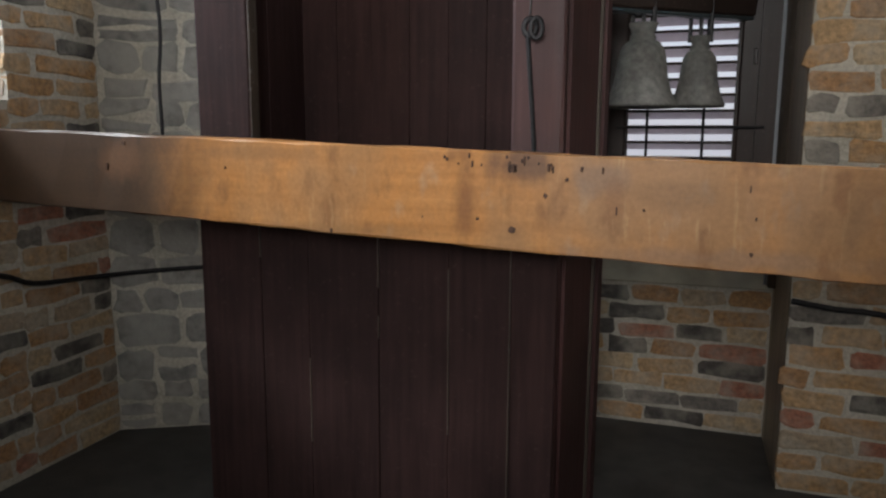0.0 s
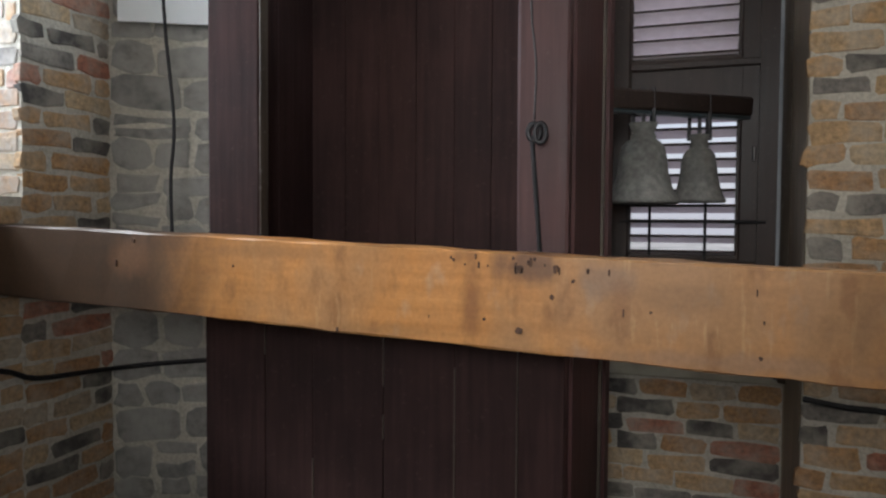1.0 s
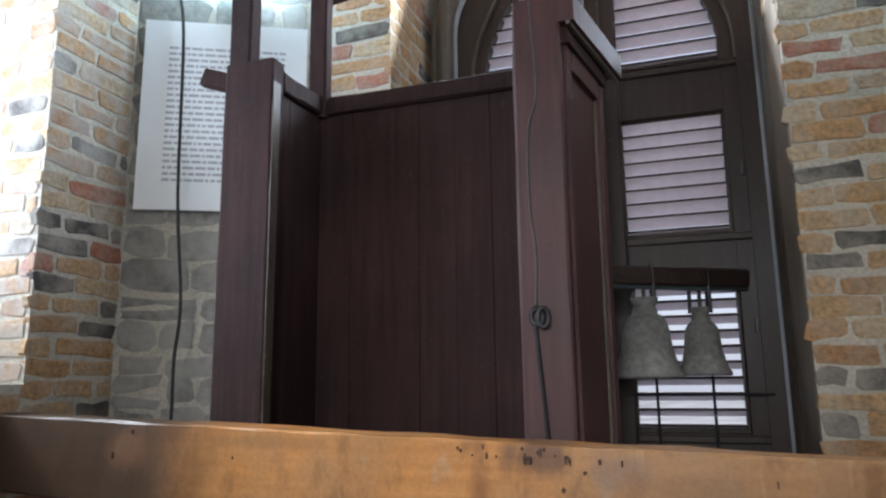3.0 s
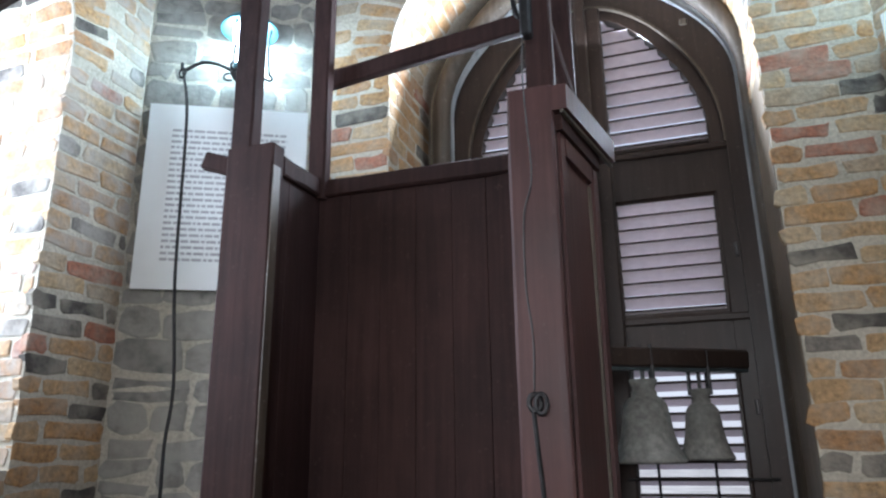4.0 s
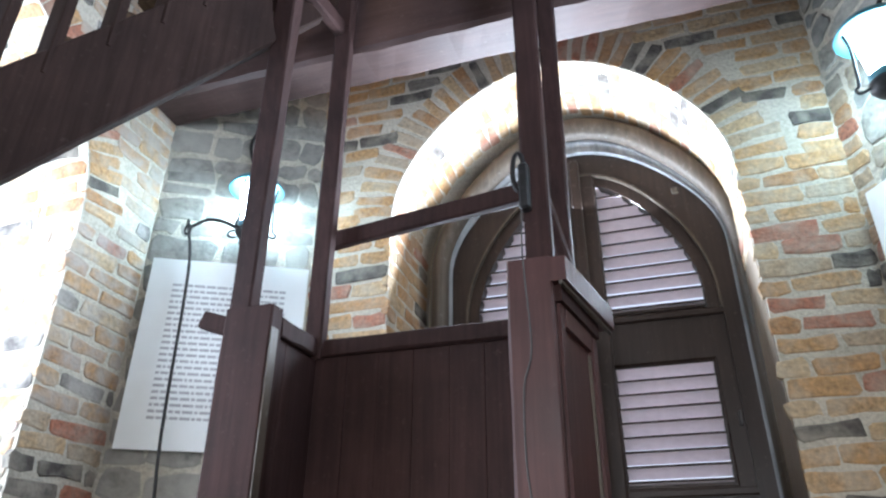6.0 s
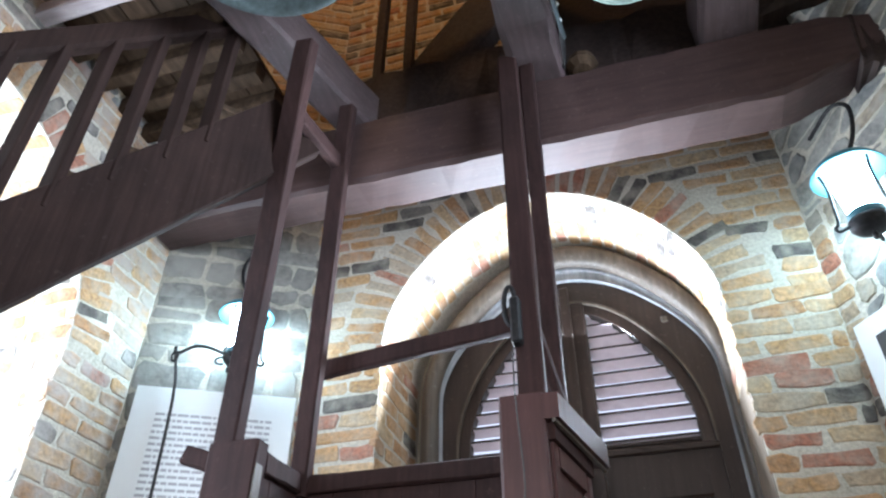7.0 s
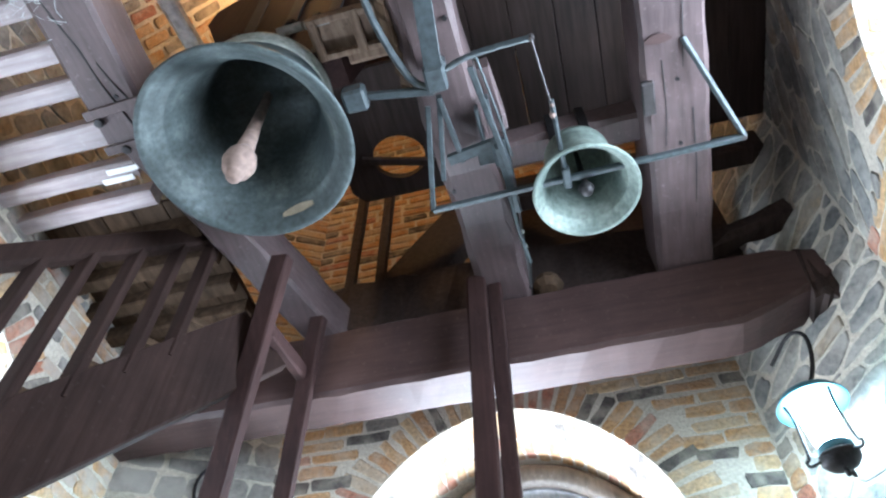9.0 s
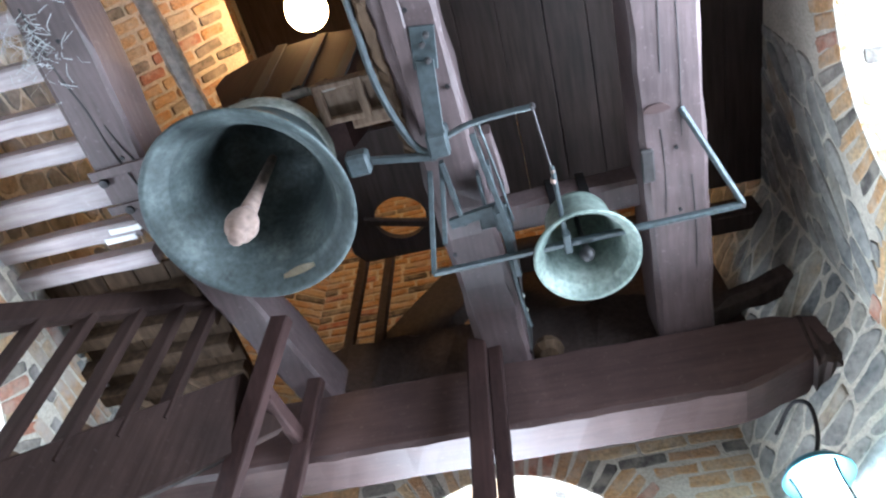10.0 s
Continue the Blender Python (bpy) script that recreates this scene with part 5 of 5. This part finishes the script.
def rubble(parent, plane, u0, u1, z0, z1, skip=None, mat=None, big=1.0, gap=1.0, flat=1.0):
    z = z0
    while z < z1:
        rh = rng.uniform(0.09, 0.17) * big
        u = u0
        while u < u1 - 0.03:
            ln = min(rng.uniform(0.12, 0.34) * big, u1 - u)
            if u1 - u - ln < 0.07:
                ln = u1 - u
            split = rng.random() < 0.25 and rh > 0.12
            for part_z, ph in (((z, rh * 0.5), (z + rh * 0.5, rh * 0.5)) if split else ((z, rh),)):
                l2, h2 = ln - rng.uniform(0.02, 0.035) * gap, ph - rng.uniform(0.018, 0.035) * gap
                if skip is None or not skip(u + ln / 2, part_z + ph / 2):
                    m = plane.matrix(u + ln / 2, part_z + ph / 2 + rng.uniform(-0.01, 0.01), 0, rng.uniform(-0.08, 0.08))
                    set_piece("stone", parent, m, l2, h2, mat or m_stone, 0.014, rng.uniform(0.006, 0.016) * flat)
            u += ln
        z += rh


def clipped(poly, nx, nz, limit):
    """The part of a flat polygon on the near side of a line."""
    out = []
    for (ax, az), (bx, bz) in zip(poly, poly[1:] + poly[:1]):
        da, db = ax * nx + az * nz - limit, bx * nx + bz * nz - limit
        if da <= 0:
            out.append((ax, az))
        if da * db < 0:
            f_ = da / (da - db)
            out.append((ax + (bx - ax) * f_, az + (bz - az) * f_))
    return out


def random_rubble(parent, plane, u0, u1, z0, z1, size, stretch, angle, skip=None, gap=0.011, mat=None):
    """Irregular stones fitted into one another with flush lime joints; long along angle (degrees)."""
    ca_, sa_ = math.cos(radians(angle)), math.sin(radians(angle))
    reach = math.hypot(u1 - u0, z1 - z0)
    mid_u, mid_z = (u0 + u1) / 2, (z0 + z1) / 2
    seeds = []
    rows = int(reach / size) + 2
    for r_ in range(rows):
        for k in range(int(rows / stretch) + 2):
            a = -reach / 2 + (k + 0.5 * (r_ % 2) + rng.uniform(-0.38, 0.38)) * size * stretch
            c_ = -reach / 2 + (r_ + rng.uniform(-0.36, 0.36)) * size
            u, z = mid_u + a * ca_ - c_ * sa_, mid_z + a * sa_ + c_ * ca_
            if u0 - size < u < u1 + size and z0 - size < z < z1 + size:
                seeds.append((u, z, a / stretch, c_))
    for u, z, a, c_ in seeds:
        poly = [(u0, z0), (u1, z0), (u1, z1), (u0, z1)]
        for u2, z2, a2, c2 in seeds:
            if (u2, z2) == (u, z) or abs(a2 - a) + abs(c2 - c_) > size * 4:
                continue
            # the bisector in the stretched measure
            da, dc = a2 - a, c2 - c_
            na, nc = da / stretch, dc
            nx, nz = na * ca_ - nc * sa_, na * sa_ + nc * ca_
            limit = (a2 * a2 + c2 * c2 - a * a - c_ * c_) / 2 + nx * mid_u + nz * mid_z
            poly = clipped(poly, nx, nz, limit)
            if len(poly) < 3:
                break
        if len(poly) < 3:
            continue
        cu, cz = sum(p_[0] for p_ in poly) / len(poly), sum(p_[1] for p_ in poly) / len(poly)
        if skip and skip(cu, cz):
            continue
        ring = []
        for (ax, az), (bx, bz) in zip(poly, poly[1:] + poly[:1]):
            for f_ in (0.22, 0.5, 0.78):
                ring.append((ax + (bx - ax) * f_ + rng.uniform(-0.004, 0.004), az + (bz - az) * f_ + rng.uniform(-0.004, 0.004)))
        far = max(math.hypot(x - cu, y - cz) for x, y in ring)
        if far < gap * 2.5:
            continue
        g = gap * rng.uniform(0.7, 1.5)
        shape = []
        for x, y in ring:
            d_ = max(math.hypot(x - cu, y - cz), 1e-4)
            k = max(d_ - g, d_ * 0.4) / d_
            shape.append(((x - cu) * k, (y - cz) * k))
        proud, n_ = rng.uniform(0.003, 0.011), len(shape)
        verts = [(x, 0.03, y) for x, y in shape] + [(x, -proud * 0.4, y) for x, y in shape] + [(x * 0.93, -proud, y * 0.93) for x, y in shape]
        faces = [(r0 + j, r0 + (j + 1) % n_, r0 + n_ + (j + 1) % n_, r0 + n_ + j) for r0 in (0, n_) for j in range(n_)] + [tuple(range(2 * n_, 3 * n_))]
        me = bpy.data.meshes.new("stone")
        me.from_pydata(verts, [], faces)
        me.materials.append(mat or m_stone)
        ob = new("stone", me)
        ob.parent = parent
        ob.matrix_basis = plane.matrix(cu, cz)


def in_ring(u, z, mid, spring, rad):
    if z < spring:
        return abs(u - mid) < rad
    return math.hypot(u - mid, z - spring) < rad


def voussoirs(parent, plane, mid, spring, rad, count, ln=0.23, a0=2.0, a1=178.0, depth=0.0, pinch=0.0):
    for k in range(count):
        a = radians(a0 + (a1 - a0) * (k + 0.5) / count + rng.uniform(-0.4, 0.4))
        l2 = ln + rng.uniform(-0.035, 0.02)
        rc = rad * pinched(a, pinch) + l2 / 2 + 0.006
        m = plane.matrix(mid + rc * math.cos(a), spring + rc * math.sin(a), depth, -a)
        set_piece("brick", parent, m, l2, 0.058 + rng.uniform(-0.005, 0.007), m_brick)


def soffit(parent, plane, mid, spring, full, count, deep, ln=0.24, pinch=0.0):
    """Bricks lining the underside of an arch."""
    for k in range(count):
        a = radians(1 + 178 * (k + 0.5) / count)
        rad = full * pinched(a, pinch)
        d = rng.uniform(0.0, 0.1) if k % 2 else 0.0
        while d < deep - 0.04:
            l2 = min(ln if not (d == 0.0 and k % 2) else 0.12, deep - d)
            o = plane.at(mid + rad * math.cos(a), spring + rad * math.sin(a), -(d + l2 / 2))
            inw = -(plane.u * math.cos(a) + Vector((0, 0, 1)) * math.sin(a))
            tang = plane.w.cross(inw)
            m = Matrix.Identity(4)
            m.col[0][:3], m.col[1][:3], m.col[2][:3], m.col[3][:3] = plane.w, -inw, tang, o
            set_piece("brick", parent, m, l2 - 0.015, 0.064, m_brick, 0.004, 0.008)
            d += l2 + 0.006


# north wall
nm = ARC_C - north.a.x
RING = ARC_R + 0.235
outside = lambda u, z, ln, ht: not in_ring(u, z, nm, SPRING, RING)  # noqa: E731
brick_courses(wall_north, north, 0.0, OPEN_L - north.a.x, 0.0, SPRING)
brick_courses(wall_north, north, OPEN_R - north.a.x, north.length, 0.0, SPRING)
brick_courses(wall_north, north, 0.0, north.length, SPRING, 4.62, outside)
voussoirs(wall_north, north, nm, SPRING, ARC_R, 36, pinch=PINCH)
rest_n = []
brick_courses(wall_north, north, 0.0, north.length, 4.66, 9.2, None, True, rest_n)
joined("upper_brickwork", wall_north, rest_n, m_brick_joined, "upper brickwork in the warm lamplight")
jamb_l = Plane((OPEN_L, N_Y, 0), (OPEN_L, WIN_Y + 0.06, 0))
jamb_r = Plane((OPEN_R, WIN_Y + 0.06, 0), (OPEN_R, N_Y, 0))
recess = tagged(new("wall_reveal"), "brick lining of the window recess", "wall", kind="structure")
brick_courses(recess, jamb_l, 0.012, jamb_l.length, 1.0, SPRING)
brick_courses(recess, jamb_r, 0.0, jamb_r.length - 0.012, 3.22, SPRING)
soffit(recess, north, nm, SPRING, ARC_R, 36, 0.5, pinch=PINCH)
ap = Plane((OPEN_L, AP_Y, 0), (OPEN_R, AP_Y, 0))
brick_courses(apron, ap, 0.5, ap.length, 0.01, AP_TOP - 0.09, joint=0.013)

# west wall: pier, reveal and arch
W_MID, W_RAD, W_SPRING = (W_J0 + W_J1) / 2 - S_Y, (W_J1 - W_J0) / 2, 3.35
brick_courses(wall_west, west, W_J1 - S_Y, west.length, 0.0, 2.45)
brick_courses(wall_west, west, W_J1 - S_Y, west.length, 2.464, W_SPRING, mat=m_brick_limed)
brick_courses(wall_west, west, 2.2, west.length, W_SPRING, 4.7, lambda u, z, ln, ht: not in_ring(u, z, W_MID, W_SPRING, W_RAD + 0.235), mat=m_brick_limed)
brick_courses(wall_west, west, 2.55, W_J1 - S_Y - 0.01, 0.02, W_SILL)
voussoirs(wall_west, west, W_MID, W_SPRING, W_RAD, 24, a0=2, a1=95)
rest_w = []
brick_courses(wall_west, west, 0.3, west.length, 6.0, 9.2, None, True, rest_w)
joined("upper_brickwork", wall_west, rest_w, m_brick_joined, "upper brickwork in the warm lamplight")
# brick squinch leaning in over the great bell
SLOPE = Vector((0.56, 0, 0.83)).normalized()
OUT = Vector((SLOPE.z, 0, -SLOPE.x))
bm = slab((0, 0, -0.12), (1.2, 2.9, 0), 0.002)
lean = Matrix.Identity(4)
lean.col[0][:3], lean.col[1][:3], lean.col[2][:3], lean.col[3][:3] = SLOPE, (0, 1, 0), OUT, (W_X - 0.02, -0.9, 6.25)
bm.transform(lean)
bmesh.ops.recalc_face_normals(bm, faces=bm.faces)
squinch = tagged(finish("wall_squinch", bm, m_mortar), "lamplit brick squinch leaning in above the great bell", "wall", kind="structure")
rest_s = []
for k in range(32):
    s_ = 0.02 - (0.12 if k % 2 else 0.0)
    while s_ < 1.0:
        ln = rng.uniform(0.19, 0.26)
        m = Matrix.Identity(4)
        m.col[0][:3], m.col[1][:3], m.col[2][:3] = SLOPE, -OUT, (0, -1, 0)
        m.col[3][:3] = Vector((W_X - 0.02, -0.86 + 0.09 * k, 6.25)) + SLOPE * (s_ + ln / 2)
        rest_s.append((piece_mesh("brick", round(ln / 0.04) * 0.04, 0.066, rng.randrange(3), m_brick_joined, 0.007, 0.012), m @ Matrix.Rotation(rng.uniform(-0.03, 0.03), 4, "Y")))
        s_ += ln + 0.024
joined("squinch_brickwork", squinch, rest_s, m_brick_joined, "brickwork of the squinch in the warm lamplight")
w_rev = Plane((W_X - 0.80, W_J1, 0), (W_X, W_J1, 0))
reveal_w = tagged(new("wall_reveal"), "sunlit brick side of a window opening", "wall", kind="structure")
brick_courses(reveal_w, w_rev, 0.0, w_rev.length - 0.012, W_SILL, W_SPRING, mat=m_brick_limed)
soffit(reveal_w, west, W_MID, W_SPRING, W_RAD, 30, 0.5)

# east wall
brick_courses(wall_east, east, 0.0, NE_B.y - E_J0, 2.6, 4.3, lambda u, z, ln, ht: not in_ring(u, z, E_MID, E_SPRING, E_RAD + 0.235 if z > E_SPRING else E_RAD))
voussoirs(wall_east, east, E_MID, E_SPRING, E_RAD, 30, a0=60, a1=178)
reveal_e = tagged(new("wall_reveal"), "sunlit brick side of a window opening", "wall", kind="structure")
soffit(reveal_e, east, E_MID, E_SPRING, E_RAD, 34, 0.5)

# stone corner walls
rubble(wall_nwest, nwest, 0.0, nwest.length, 0.0, 4.9, None, m_stone_flat, 1.1, 0.75, 0.4)
rest_nw = []
brick_courses(wall_nwest, nwest, 0.0, nwest.length, 4.92, 8.0, None, True, rest_nw)
joined("upper_brickwork", wall_nwest, rest_nw, m_brick_joined, "upper brickwork in the warm lamplight")
random_rubble(wall_west, west, 1.3, west.length, 4.7, 6.0, 0.15, 1.8, 4)
brick_courses(wall_neast, neast, 0.0, 0.11, 0.0, 3.95)
random_rubble(wall_neast, neast, 0.12, neast.length, 1.6, 3.95, 0.15, 1.7, 5)
random_rubble(wall_neast, neast, 0.0, neast.length, 3.96, 5.6, 0.115, 2.3, 14, gap=0.014)
random_rubble(wall_neast, neast, 0.0, neast.length, 5.6, 7.6, 0.13, 2.8, 40)
random_rubble(wall_east, east, 0.0, 0.95, 4.3, 7.4, 0.10, 3.2, 52, lambda u, z: in_ring(u, z, E_MID, E_SPRING, E_RAD + 0.25))
